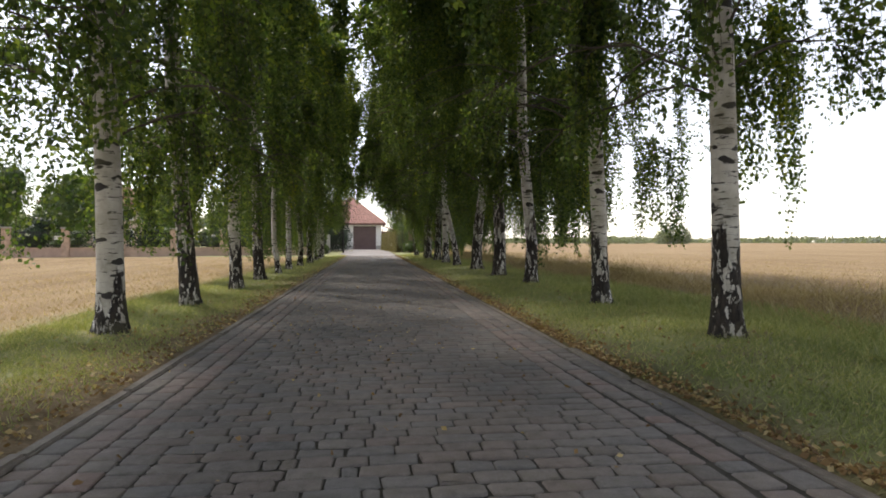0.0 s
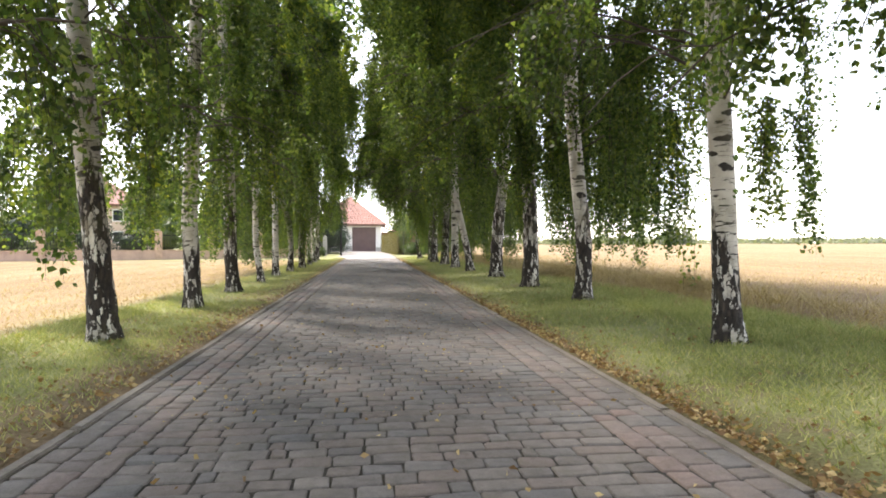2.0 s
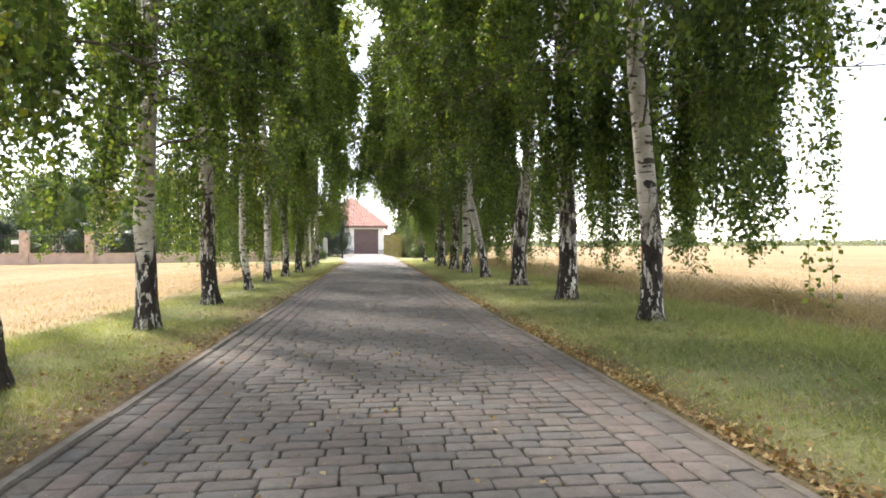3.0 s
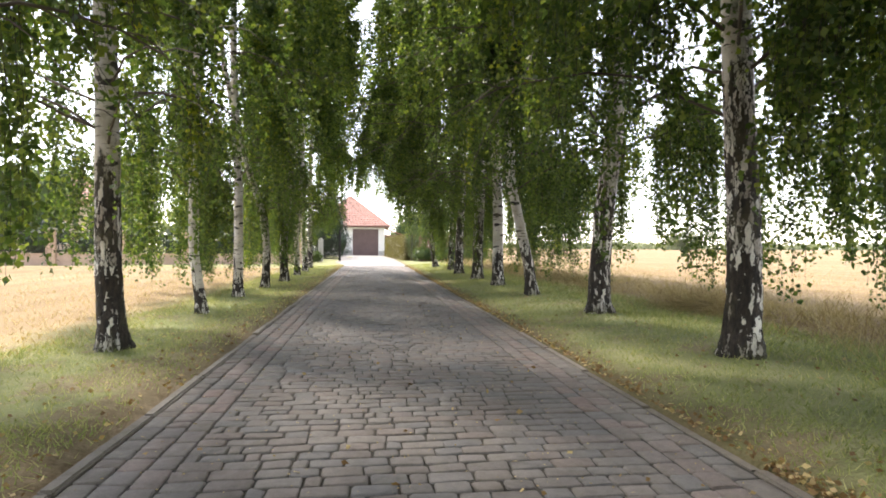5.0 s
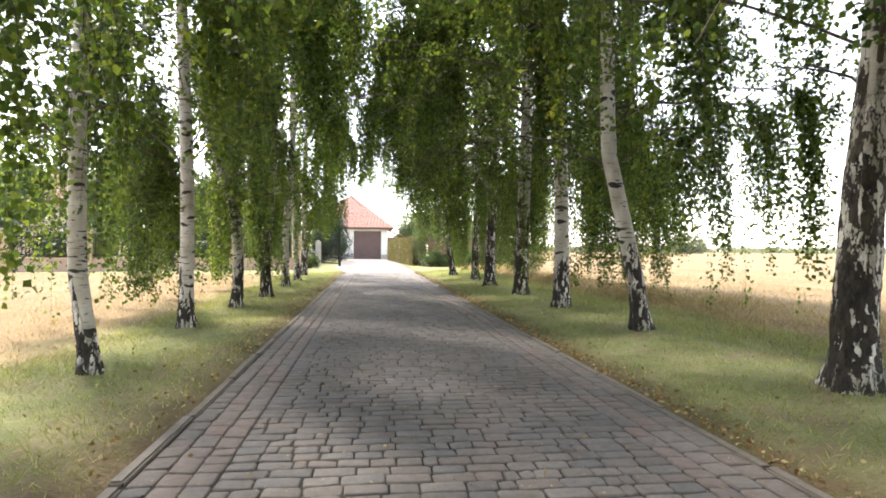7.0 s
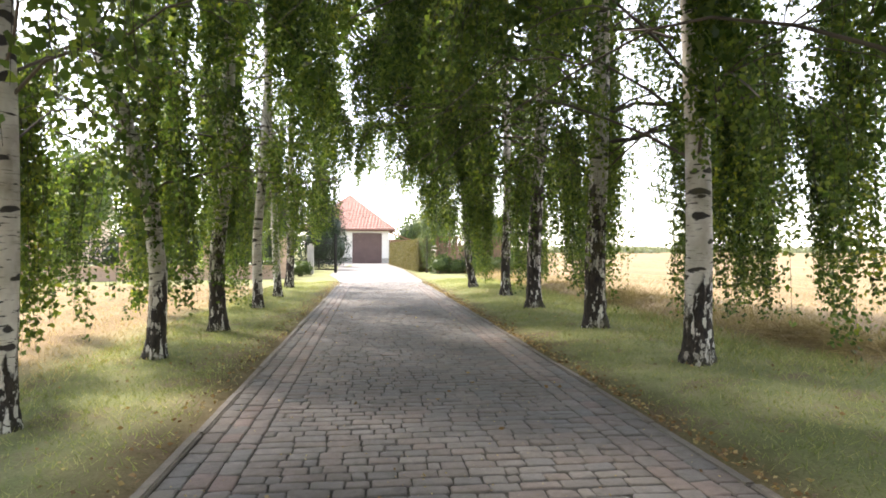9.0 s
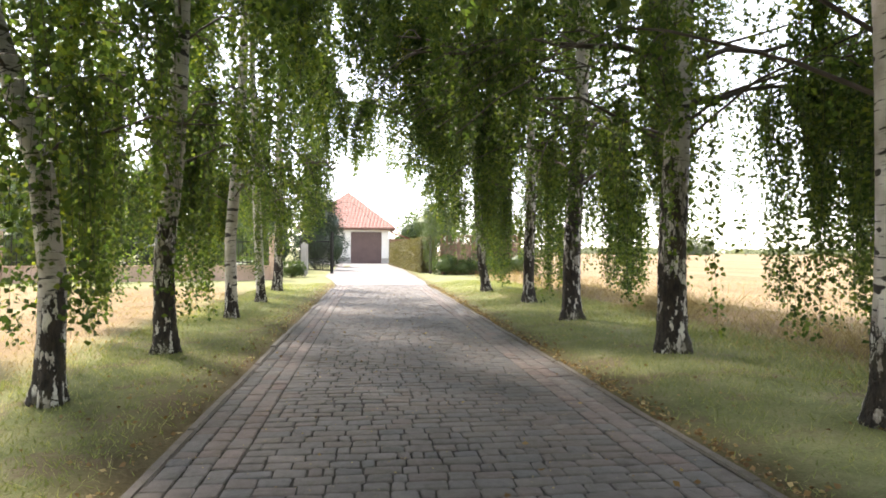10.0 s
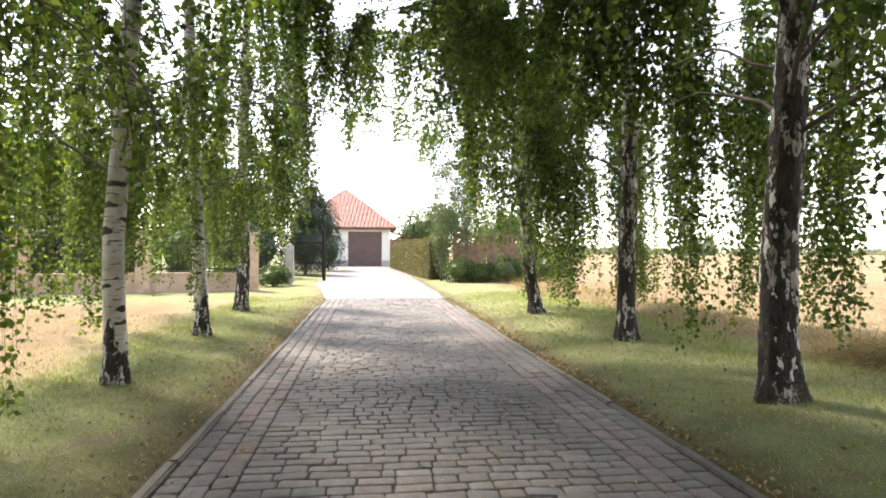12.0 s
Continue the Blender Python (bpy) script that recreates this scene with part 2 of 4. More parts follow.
BARK = bark()
TWIG = plain("twig_bark", (0.045, 0.034, 0.028), 0.8, vary=0.4, scale=3.0)
LIMB = plain("limb_bark", (0.085, 0.068, 0.055), 0.8, vary=0.5, scale=4.0)


def sett_material(name, tones, moss=0.25):
    """Worn concrete setts: one tone a piece, fine grit, sandy and mossy stains."""
    m, nt, b = material(name)
    rnd = nt.nodes.new("ShaderNodeNewGeometry").outputs["Random Per Island"]
    rnd2 = nt.nodes.new("ShaderNodeObjectInfo").outputs["Random"]
    both = calc(nt, 'FRACT', calc(nt, 'ADD', rnd, calc(nt, 'MULTIPLY', rnd2, 3.7)))
    col = ramp(nt, both, [(i / (len(tones) - 1), t) for i, t in enumerate(tones)])
    w = coords(nt, world_space=True)
    col = mix(nt, 0.55, col, ramp(nt, noise_of(nt, w, 1.1, 5), grey((0.28, 0.62), (0.72, 1.35))), 'MULTIPLY')
    col = mix(nt, 0.6, col, ramp(nt, noise_of(nt, w, 17, 6, 0.7), grey((0.30, 0.60), (0.50, 1.0), (0.70, 1.30))), 'MULTIPLY')
    grit = noise_of(nt, w, 210, 3)
    col = mix(nt, 0.6, col, ramp(nt, grit, grey((0.3, 0.65), (0.7, 1.35))), 'MULTIPLY')
    stain = ramp(nt, noise_of(nt, w, 9, 5, 0.65), grey((0.52, 0.0), (0.72, moss)))
    col = mix(nt, stain, col, (0.120, 0.115, 0.060))
    nt.links.new(col, b.inputs["Base Color"])
    nt.links.new(ramp(nt, noise_of(nt, w, 14, 3), grey((0.3, 0.62), (0.7, 0.85))), b.inputs["Roughness"])
    bump(nt, b, calc(nt, 'ADD', calc(nt, 'MULTIPLY', grit, 0.4), noise_of(nt, w, 45, 4)), 0.55, 0.006)
    return m


SETT = sett_material("grey_sett", [(0.134, 0.119, 0.109), (0.170, 0.153, 0.138), (0.142, 0.136, 0.132), (0.187, 0.168, 0.151), (0.158, 0.136, 0.120), (0.176, 0.145, 0.128), (0.138, 0.128, 0.119)])
SETT_RED = sett_material("reddish_sett", [(0.165, 0.138, 0.124), (0.200, 0.160, 0.142), (0.172, 0.156, 0.144), (0.205, 0.150, 0.130), (0.160, 0.148, 0.138)])
KERB = sett_material("kerb_concrete", [(0.150, 0.130, 0.108), (0.190, 0.168, 0.143), (0.165, 0.140, 0.118)], 0.4)
JOINT = plain("joint_sand", (0.042, 0.038, 0.030), 0.95, vary=0.6, scale=5, fine=180, relief=0.7)


def ground_material():
    """Lawn on the verges, rough straw beyond them, stubble in the fields."""
    m, nt, b = material("verge_and_field")
    w = coords(nt, world_space=True)
    sep = nt.nodes.new("ShaderNodeSeparateXYZ")
    nt.links.new(w, sep.inputs[0])
    x, y = sep.outputs["X"], sep.outputs["Y"]
    wob = calc(nt, 'MULTIPLY', calc(nt, 'SUBTRACT', noise_of(nt, w, 0.55, 5, 0.6), 0.5), 1.6)
    fine = noise_of(nt, w, 55, 4)
    mid = noise_of(nt, w, 2.2, 5, 0.6)
    lawn = ramp(nt, mid, [(0.28, (0.180, 0.202, 0.088)), (0.50, (0.245, 0.260, 0.122)), (0.70, (0.325, 0.310, 0.175))])
    bare = ramp(nt, noise_of(nt, w, 1.4, 6, 0.7), grey((0.53, 0.0), (0.63, 0.85)))
    lawn = mix(nt, bare, lawn, (0.250, 0.200, 0.130))
    # dust and litter along the kerbs
    near = calc(nt, 'ABSOLUTE', calc(nt, 'SUBTRACT', x, 0.085))
    rim = ramp(nt, calc(nt, 'ADD', calc(nt, 'SUBTRACT', near, 1.35), calc(nt, 'MULTIPLY', wob, 0.35)), grey((0.10, 1.0), (0.45, 0.0)))
    lawn = mix(nt, calc(nt, 'MULTIPLY', rim, 0.75), lawn, (0.110, 0.080, 0.045))
    worn = ramp(nt, calc(nt, 'ADD', calc(nt, 'ADD', x, 2.55), calc(nt, 'MULTIPLY', calc(nt, 'SUBTRACT', noise_of(nt, w, 0.8, 6, 0.7), 0.5), 3.2)), grey((0.45, 0.0), (0.75, 0.9)))
    worn = calc(nt, 'MULTIPLY', worn, ramp(nt, calc(nt, 'MULTIPLY', y, 0.02), grey((0.20, 1.0), (0.34, 0.35))))
    worn = calc(nt, 'MULTIPLY', worn, ramp(nt, calc(nt, 'MULTIPLY', x, -1.0), grey((0.9, 0.0), (1.0, 1.0))))
    lawn = mix(nt, worn, lawn, ramp(nt, noise_of(nt, w, 7, 6, 0.7), [(0.35, (0.150, 0.108, 0.065)), (0.65, (0.290, 0.225, 0.150))]))
    rows = nt.nodes.new("ShaderNodeTexWave")
    rows.inputs["Scale"].default_value, rows.inputs["Distortion"].default_value = 0.23, 7.0
    nt.links.new(coords(nt, (1, 0.08, 1), True), rows.inputs["Vector"])
    field = ramp(nt, noise_of(nt, coords(nt, (0.30, 0.06, 1), True), 1.0, 5, 0.6), [(0.25, (0.225, 0.158, 0.088)), (0.5, (0.275, 0.200, 0.115)), (0.75, (0.335, 0.252, 0.152))])
    field = mix(nt, 0.3, field, ramp(nt, rows.outputs["Fac"], grey((0.2, 0.75), (0.8, 1.15))), 'MULTIPLY')
    rough = ramp(nt, noise_of(nt, w, 1.8, 6, 0.7), [(0.3, (0.20, 0.140, 0.082)), (0.55, (0.28, 0.208, 0.125)), (0.75, (0.35, 0.275, 0.172))])
    right = calc(nt, 'ADD', x, wob)
    a = ramp(nt, calc(nt, 'MULTIPLY', right, 0.1), grey((0.36, 0.0), (0.43, 1.0)))
    c2 = ramp(nt, calc(nt, 'MULTIPLY', right, 0.1), grey((0.56, 0.0), (0.75, 1.0)))
    left = ramp(nt, calc(nt, 'MULTIPLY', calc(nt, 'ADD', calc(nt, 'MULTIPLY', x, -1.0), wob), 0.1), grey((0.28, 0.0), (0.40, 1.0)))
    # the lawn goes on over the whole width before the fence and the garage
    yard = ramp(nt, calc(nt, 'MULTIPLY', calc(nt, 'ADD', y, wob), 0.01), grey((0.345, 1.0), (0.360, 0.0)))
    left = calc(nt, 'MULTIPLY', left, yard)
    col = mix(nt, a, lawn, rough)
    col = mix(nt, c2, col, field)
    col = mix(nt, left, col, field)
    col = mix(nt, 0.45, col, ramp(nt, fine, grey((0.3, 0.55), (0.7, 1.35))), 'MULTIPLY')
    nt.links.new(col, b.inputs["Base Color"])
    b.inputs["Roughness"].default_value = 0.95
    b.inputs["Specular IOR Level"].default_value = 0.1
    bump(nt, b, calc(nt, 'ADD', fine, noise_of(nt, w, 14, 5)), 0.8, 0.03)
    return m


GROUND = ground_material()
PLASTER = plain("white_plaster", (0.78, 0.76, 0.72), 0.85, vary=0.05, scale=1.5, fine=90)
PLINTH = plain("grey_plinth", (0.40, 0.38, 0.35), 0.85, vary=0.15)
DOOR_BROWN = plain("brown_door_paint", (0.130, 0.082, 0.075), 0.5, vary=0.12, scale=2, fine=40)
FASCIA = plain("fascia_paint", (0.17, 0.085, 0.065), 0.55, vary=0.2)
ROOF_TILE = plain("red_roof_tile", (0.32, 0.155, 0.122), 0.7, vary=0.22, scale=3.0, fine=30)
IRON = plain("black_iron", (0.018, 0.017, 0.017), 0.45, 0.4, vary=0.3)
PINK_WALL = plain("pink_rendered_wall", (0.50, 0.36, 0.29), 0.85, vary=0.14, scale=2.5)
PILLAR = plain("sandstone_pillar", (0.52, 0.37, 0.28), 0.85, vary=0.22, scale=5)
HOUSE_WALL = plain("beige_house_wall", (0.58, 0.44, 0.36), 0.85, vary=0.08, scale=1.0)
GLASS_DARK = plain("window_glass", (0.03, 0.035, 0.04), 0.08, vary=0.1)
BROWN_WOOD = plain("brown_fence_wood", (0.205, 0.125, 0.080), 0.75, vary=0.3, scale=4)
BRICK_RED = plain("red_brick", (0.30, 0.135, 0.085), 0.85, vary=0.3, scale=7)
CONCRETE = plain("pale_concrete", (0.42, 0.40, 0.37), 0.85, vary=0.18, scale=4)
WHITE_SIGN = plain("white_sign", (0.75, 0.75, 0.73), 0.5, vary=0.05)

# ---- ground ----
ROAD_L, ROAD_R = -1.25, 1.42            # inner faces of the kerbs


def flare(y):
    """How far the drive widens to the right at its near end."""
    return 0.075 * np.clip((4.0 - np.asarray(y, float)) / 1.8, 0, 1)


def ground_height(x, y):
    """Nearly level; a low bank of rough straw beside the right-hand verge."""
    x, y = np.asarray(x, float), np.asarray(y, float)
    out = np.maximum(np.maximum(ROAD_L - 0.06 - x, x - ROAD_R - 0.06 - flare(y)), 0)
    on = (out > 0) * (y < 36)
    z = 0.012 * on + 0.02 * np.minimum(out, 1) * (y < 34)
    z = z + 0.018 * np.sin(x * 2.1 + 1.7 * np.sin(y * 0.6)) * np.sin(y * 0.9 + x) * np.minimum(out, 1)
    z = z + 0.13 * np.exp(-((x - 4.9) / 0.6) ** 2) * (0.6 + 0.4 * np.sin(y * 1.3 + 2 * np.sin(y * 0.37))) * (y > 4) * (y < 40)
    z = np.where(x < -3.2, z - 0.06 * np.minimum(-3.2 - x, 1) * (y < 30), z)
    z = z + 0.075 * np.clip((x - 1.5) / 1.0, 0, 1) * np.clip((60 - y) / 20, 0, 1)
    z = z - (0.055 + 0.03 * np.exp(-((y - 17) / 5) ** 2)) * np.clip((-1.35 - x) / 1.0, 0, 1) * np.clip((42 - y) / 8, 0, 1)
    return np.where(out > 0, z, -0.05)


def build_ground():
    xs = np.concatenate([[-2500, -900, -300, -120, -60, -35, -24, -17, -13, -10, -8], np.arange(-6.5, -1.4, 0.16), [-1.31, -1.30, 0.0, 1.47, 1.48],
                         np.arange(1.62, 7.0, 0.16), [7.6, 8.6, 10, 13, 17, 24, 35, 60, 120, 300, 900, 2500]])
    ys = np.concatenate([[-800, -200, -60, -20, -8], np.arange(-4, 40, 0.2), [41, 43, 46, 50, 56, 64, 80, 120, 250, 600, 1400, 3000]])
    X, Y = np.meshgrid(xs, ys, indexing="ij")
    X = X + flare(Y) * (X > 1.4) * np.clip((3.0 - X) / 1.5, 0, 1)
    v = np.stack([X, Y, ground_height(X, Y)], -1).reshape(-1, 3)
    i, j = np.meshgrid(np.arange(len(xs) - 1), np.arange(len(ys) - 1), indexing="ij")
    k = len(ys)
    f = np.stack([i * k + j, (i + 1) * k + j, (i + 1) * k + j + 1, i * k + j + 1], -1).reshape(-1, 4)
    ob = part("ground", mesh_of("ground", v, f, GROUND, True))
    tagged(ob, "mown verges and golden stubble fields around the drive", "ground", kind="structure")


build_ground()


# ---- birches ----
def limb_curve(start, az, reach, rise, droop, n=7):
    s = np.linspace(0, 1, n)
    out = np.array([math.cos(az), math.sin(az), 0])
    p = start + out * (reach * s)[:, None]
    p[:, 2] += reach * (rise * s - droop * s ** 2)
    return p


def birch(x, y, r, bend, dark, seed, height=11.0, road_reach=1.75, field_low=0.5, road_low=1.25, strands=860, lowest=1.8, over_rise=1.7, lush=1.05, field_drop=1.0, free=0.72, thick=1.0, boughs=(), label=""):
    """A weeping birch. bend: (height, sideways) along the trunk; dark: height up to which the bark is rugged;
    boughs: long limbs of their own, as (height, azimuth, reach, rise, droop)."""
    g = rng(seed)
    inward = 1.0 if x < 0 else -1.0              # the drive's side along x
    bz, bx = np.array([p[0] for p in bend], float), np.array([p[1] for p in bend], float)
    ph = g.uniform(0, 6, 4)

    def centre(z):
        z = np.asarray(z, float)
        cx = np.interp(z, bz, bx) + 0.02 * np.sin(z * 1.1 + ph[0]) * np.minimum(z, 1)
        cy = 0.025 * np.sin(z * 0.9 + ph[1]) * np.minimum(z, 1) + 0.012 * z * math.sin(ph[2])
        return np.stack([cx, cy, z], -1)

    def girth(z):
        return r * np.clip(1.06 - 0.05 * z - 0.0035 * z * z, 0.12, 2)

    tree = thing("birch_tree", pose(x, y, float(ground_height(x, y))), label or "weeping birch with white, black-scarred bark in the mown verge", "tree", "birches along the drive")
    # trunk
    sides = 24
    zs = np.concatenate([np.linspace(-0.12, 2.2, 56), np.linspace(2.3, height, 34)])
    ang = np.arange(sides) * 2 * np.pi / sides
    Z, A = np.meshgrid(zs, ang, indexing="ij")
    rad = girth(np.maximum(Z, 0))
    foot = np.exp(-np.maximum(Z, 0) / 0.16)
    rad = rad * (1 + foot * (0.36 + 0.22 * np.sin(A * 3 + ph[3]) + 0.12 * np.sin(A * 5 + ph[2])))
    level = dark + 0.16 * np.sin(A * 2 + ph[1]) + 0.1 * np.sin(A * 5 + ph[0])
    rug = np.clip(1.05 - (Z / np.maximum(level, 0.1)) * 0.62, 0, 1)
    ridge = np.sin(A * 9 + 1.5 * np.sin(Z * 5 + ph[0]) + ph[3]) * np.sin(Z * 9 + 2 * np.sin(A * 4)) * 0.5 + g.uniform(-0.5, 0.5, Z.shape) * 0.55
    rad = rad * (1 + rug * 0.15 * ridge)
    C = centre(zs)
    v = np.stack([C[:, None, 0] + np.cos(A) * rad, C[:, None, 1] + np.sin(A) * rad, Z], -1).reshape(-1, 3)
    i, j = np.meshgrid(np.arange(len(zs) - 1), np.arange(sides), indexing="ij")
    j2 = (j + 1) % sides
    f = np.stack([i * sides + j, i * sides + j2, (i + 1) * sides + j2, (i + 1) * sides + j], -1).reshape(-1, 4)
    me = mesh_of("trunk", v, f, BARK, True)
    att = me.attributes.new("rough_bark", 'FLOAT', 'POINT')
    att.data.foreach_set("value", rug.ravel().astype(np.float32))
    part("trunk", me, None, tree)
    # limbs
    twig = Tubes()
    bags = ([], [], [], [])
    spots = []
    n_limbs = 30
    hs = lowest + (height - 1.2 - lowest) * (np.linspace(0, 1, n_limbs) ** 1.6) + g.uniform(-0.15, 0.15, n_limbs)
    az = g.uniform(0, 6.28)
    for h in hs:
        az += 2.399 + g.uniform(-0.5, 0.5)
        top = (h - lowest) / (height - lowest)
        toward = math.cos(az) * inward                       # 1: over the drive
        reach = (1.0 - 0.62 * top) * g.uniform(0.8, 1.2)
        reach *= (road_reach * (0.75 + 0.6 * min(1, top * 2.5))) if toward > 0.35 else ((1.85 if x < 0 else 2.3) if toward < -0.35 else (2.25 if x < 0 else 1.9))
        c0 = centre(h)
        p = limb_curve(c0, az, reach, g.uniform(0.55, 0.95), g.uniform(0.45, 0.8))
        p[1:] += g.normal(0, 0.03, (len(p) - 1, 3))
        r0 = float(girth(h)) * g.uniform(0.10, 0.18)
        wood = Tubes()
        wood.add(p, np.linspace(r0, 0.005, len(p)), 5)
        spots.append((p, az, reach))
        for _ in range(3):
            s = g.integers(2, len(p) - 1)
            a2 = az + g.choice([-1, 1]) * g.uniform(0.4, 1.1)
            q = limb_curve(p[s], a2, reach * g.uniform(0.3, 0.55), g.uniform(0.2, 0.6), g.uniform(0.5, 0.9), 5)
            wood.add(q, np.linspace(r0 * 0.45, 0.003, 5), 3)
            spots.append((q, a2, reach))
        part("limb", wood.mesh("limb", LIMB), None, tree)
    for h, turn, reach, rise, droop in boughs:
        az = radians(turn)
        p = limb_curve(centre(h), az, reach, rise, droop, 10)
        p[2:] += g.normal(0, 0.035, (len(p) - 2, 3))
        r0 = float(girth(h)) * 0.30
        wood = Tubes()
        wood.add(p, np.linspace(r0, 0.006, len(p)), 6)
        spots += [(p, az, reach)] * 5
        for k in range(7):
            s = 3 + k % (len(p) - 4)
            a2 = az + (-1) ** k * g.uniform(0.35, 1.0)
            q = limb_curve(p[s], a2, reach * g.uniform(0.18, 0.34), g.uniform(0.0, 0.4), g.uniform(0.3, 0.8), 5)
            wood.add(q, np.linspace(r0 * 0.35, 0.003, 5), 3)
            spots.append((q, a2, reach))
        part("limb", wood.mesh("limb", LIMB), None, tree)
    # hanging strands with their leaves, in tufts
    u = np.linspace(0, 1, 6)
    left_in_tuft = 0
    for _ in range(strands):
        if left_in_tuft <= 0:
            left_in_tuft = int(g.integers(2, 15))
            p, a, reach = spots[g.integers(len(spots))]
            s = (0.42 + 0.58 * g.random() ** 0.7) * (len(p) - 1)
            k = min(int(s), len(p) - 2)
            tuft = p[k] + (p[k + 1] - p[k]) * (s - k)
            drop = float(np.clip(g.gamma(2.0, 0.95), 0.35, 4.4))
            rest = abs(g.normal(0, 0.5))
            floor_ = g.uniform(0, 0.9)
            wide = g.uniform(0.06, 0.13) * (1.0 if tuft[2] < 5.8 else 1.9)
            hue = float(np.clip(g.normal(0.45, 0.24), 0, 1))
            lean = g.normal(0, 0.06, 2)
        left_in_tuft -= 1
        off = g.normal(0, 1, 2)
        st = tuft + np.array([off[0] * wide, off[1] * wide, g.normal(0, 0.05)])
        length = drop * g.uniform(0.7, 1.1) * math.exp(-0.22 * float(off @ off))
        over = st[0] * inward > 0.35
        if (st[0] * inward < -0.3 or (abs(st[1]) > 0.6 and st[0] * inward < 0.15)) and st[2] < 5.0:
            length *= field_drop
        past = max(0.0, st[0] * inward - (abs(x) - 1.5))
        low = (road_low + floor_ + g.uniform(0, 0.25) + min(over_rise * past, 1.9)) if over else (field_low + rest + abs(g.normal(0, 0.18)))
        aside = (st[0] - float(np.interp(min(st[2], 2.2), bz, bx))) * inward
        if -2.4 < st[1] < 0.28 and -0.16 < aside < 0.24 + 0.34 * max(0.0, -st[1]) and g.random() < free:
            low = max(low, 3.3)                  # the trunk stays free
        low = max(low, 0.10 + 0.25 * g.random())
        if st[2] - length < low:
            length = st[2] - low
        if length < 0.25:
            continue
        drift = np.array([math.cos(a), math.sin(a), 0]) * g.uniform(0.05, 0.22) + np.array([lean[0], lean[1], 0])
        line = st + drift * (1 - np.exp(-2.5 * u))[:, None]
        line[:, 2] += 0.10 * np.sin(u * 3.1) * (1 - u) - length * u
        line[:, :2] += np.cumsum(g.normal(0, 0.014, (6, 2)), 0)
        high = 2 if st[2] > 8.0 else (1 if st[2] > 5.8 else 0)
        if st[2] < 3.7:
            twig.add(line[::5] if length < 0.6 else line[[0, 1, 3, 5]], np.linspace(0.0035, 0.0012, 2 if length < 0.6 else 4), 3)
        n = int(length * (72 * lush, 46 * thick, 20 * thick)[high])
        t = g.uniform(0, 1, n) ** 1.2 * 5
        kk = np.minimum(t.astype(int), 4)
        pos = line[kk] + (line[kk + 1] - line[kk]) * (t - kk)[:, None] + g.normal(0, [0.034, 0.034, 0.02], (n, 3)) * (1, 1.5, 2.2)[high]
        d = g.normal(0, 1, (n, 3)) * [0.75, 0.75, 0.35]
        d[:, 2] -= 0.75
        grown = g.uniform(0.030, 0.057, n) * (lush ** -0.25, 2.2, 4.0)[high]
        for bag, rows in zip(bags, (pos, d, grown, np.clip(hue + g.normal(0, 0.08, n), 0, 1))):
            bag.append(rows)
    tagged(part("twig", twig.mesh("twig", TWIG), None, tree), kind="stuff")
    pos, d, grown, tone = (np.concatenate(q) for q in bags)
    low = pos[:, 2] < 2.3                        # these hang at eye level and need their rounded outline
    for which, corners in ((low, 4), (~low, 3)):
        if which.any():
            part("crown", leaves("crown", pos[which], d[which], grown[which], BIRCH_LEAF, g, 0.42, tuft=tone[which], corners=corners), None, tree)
    return tree


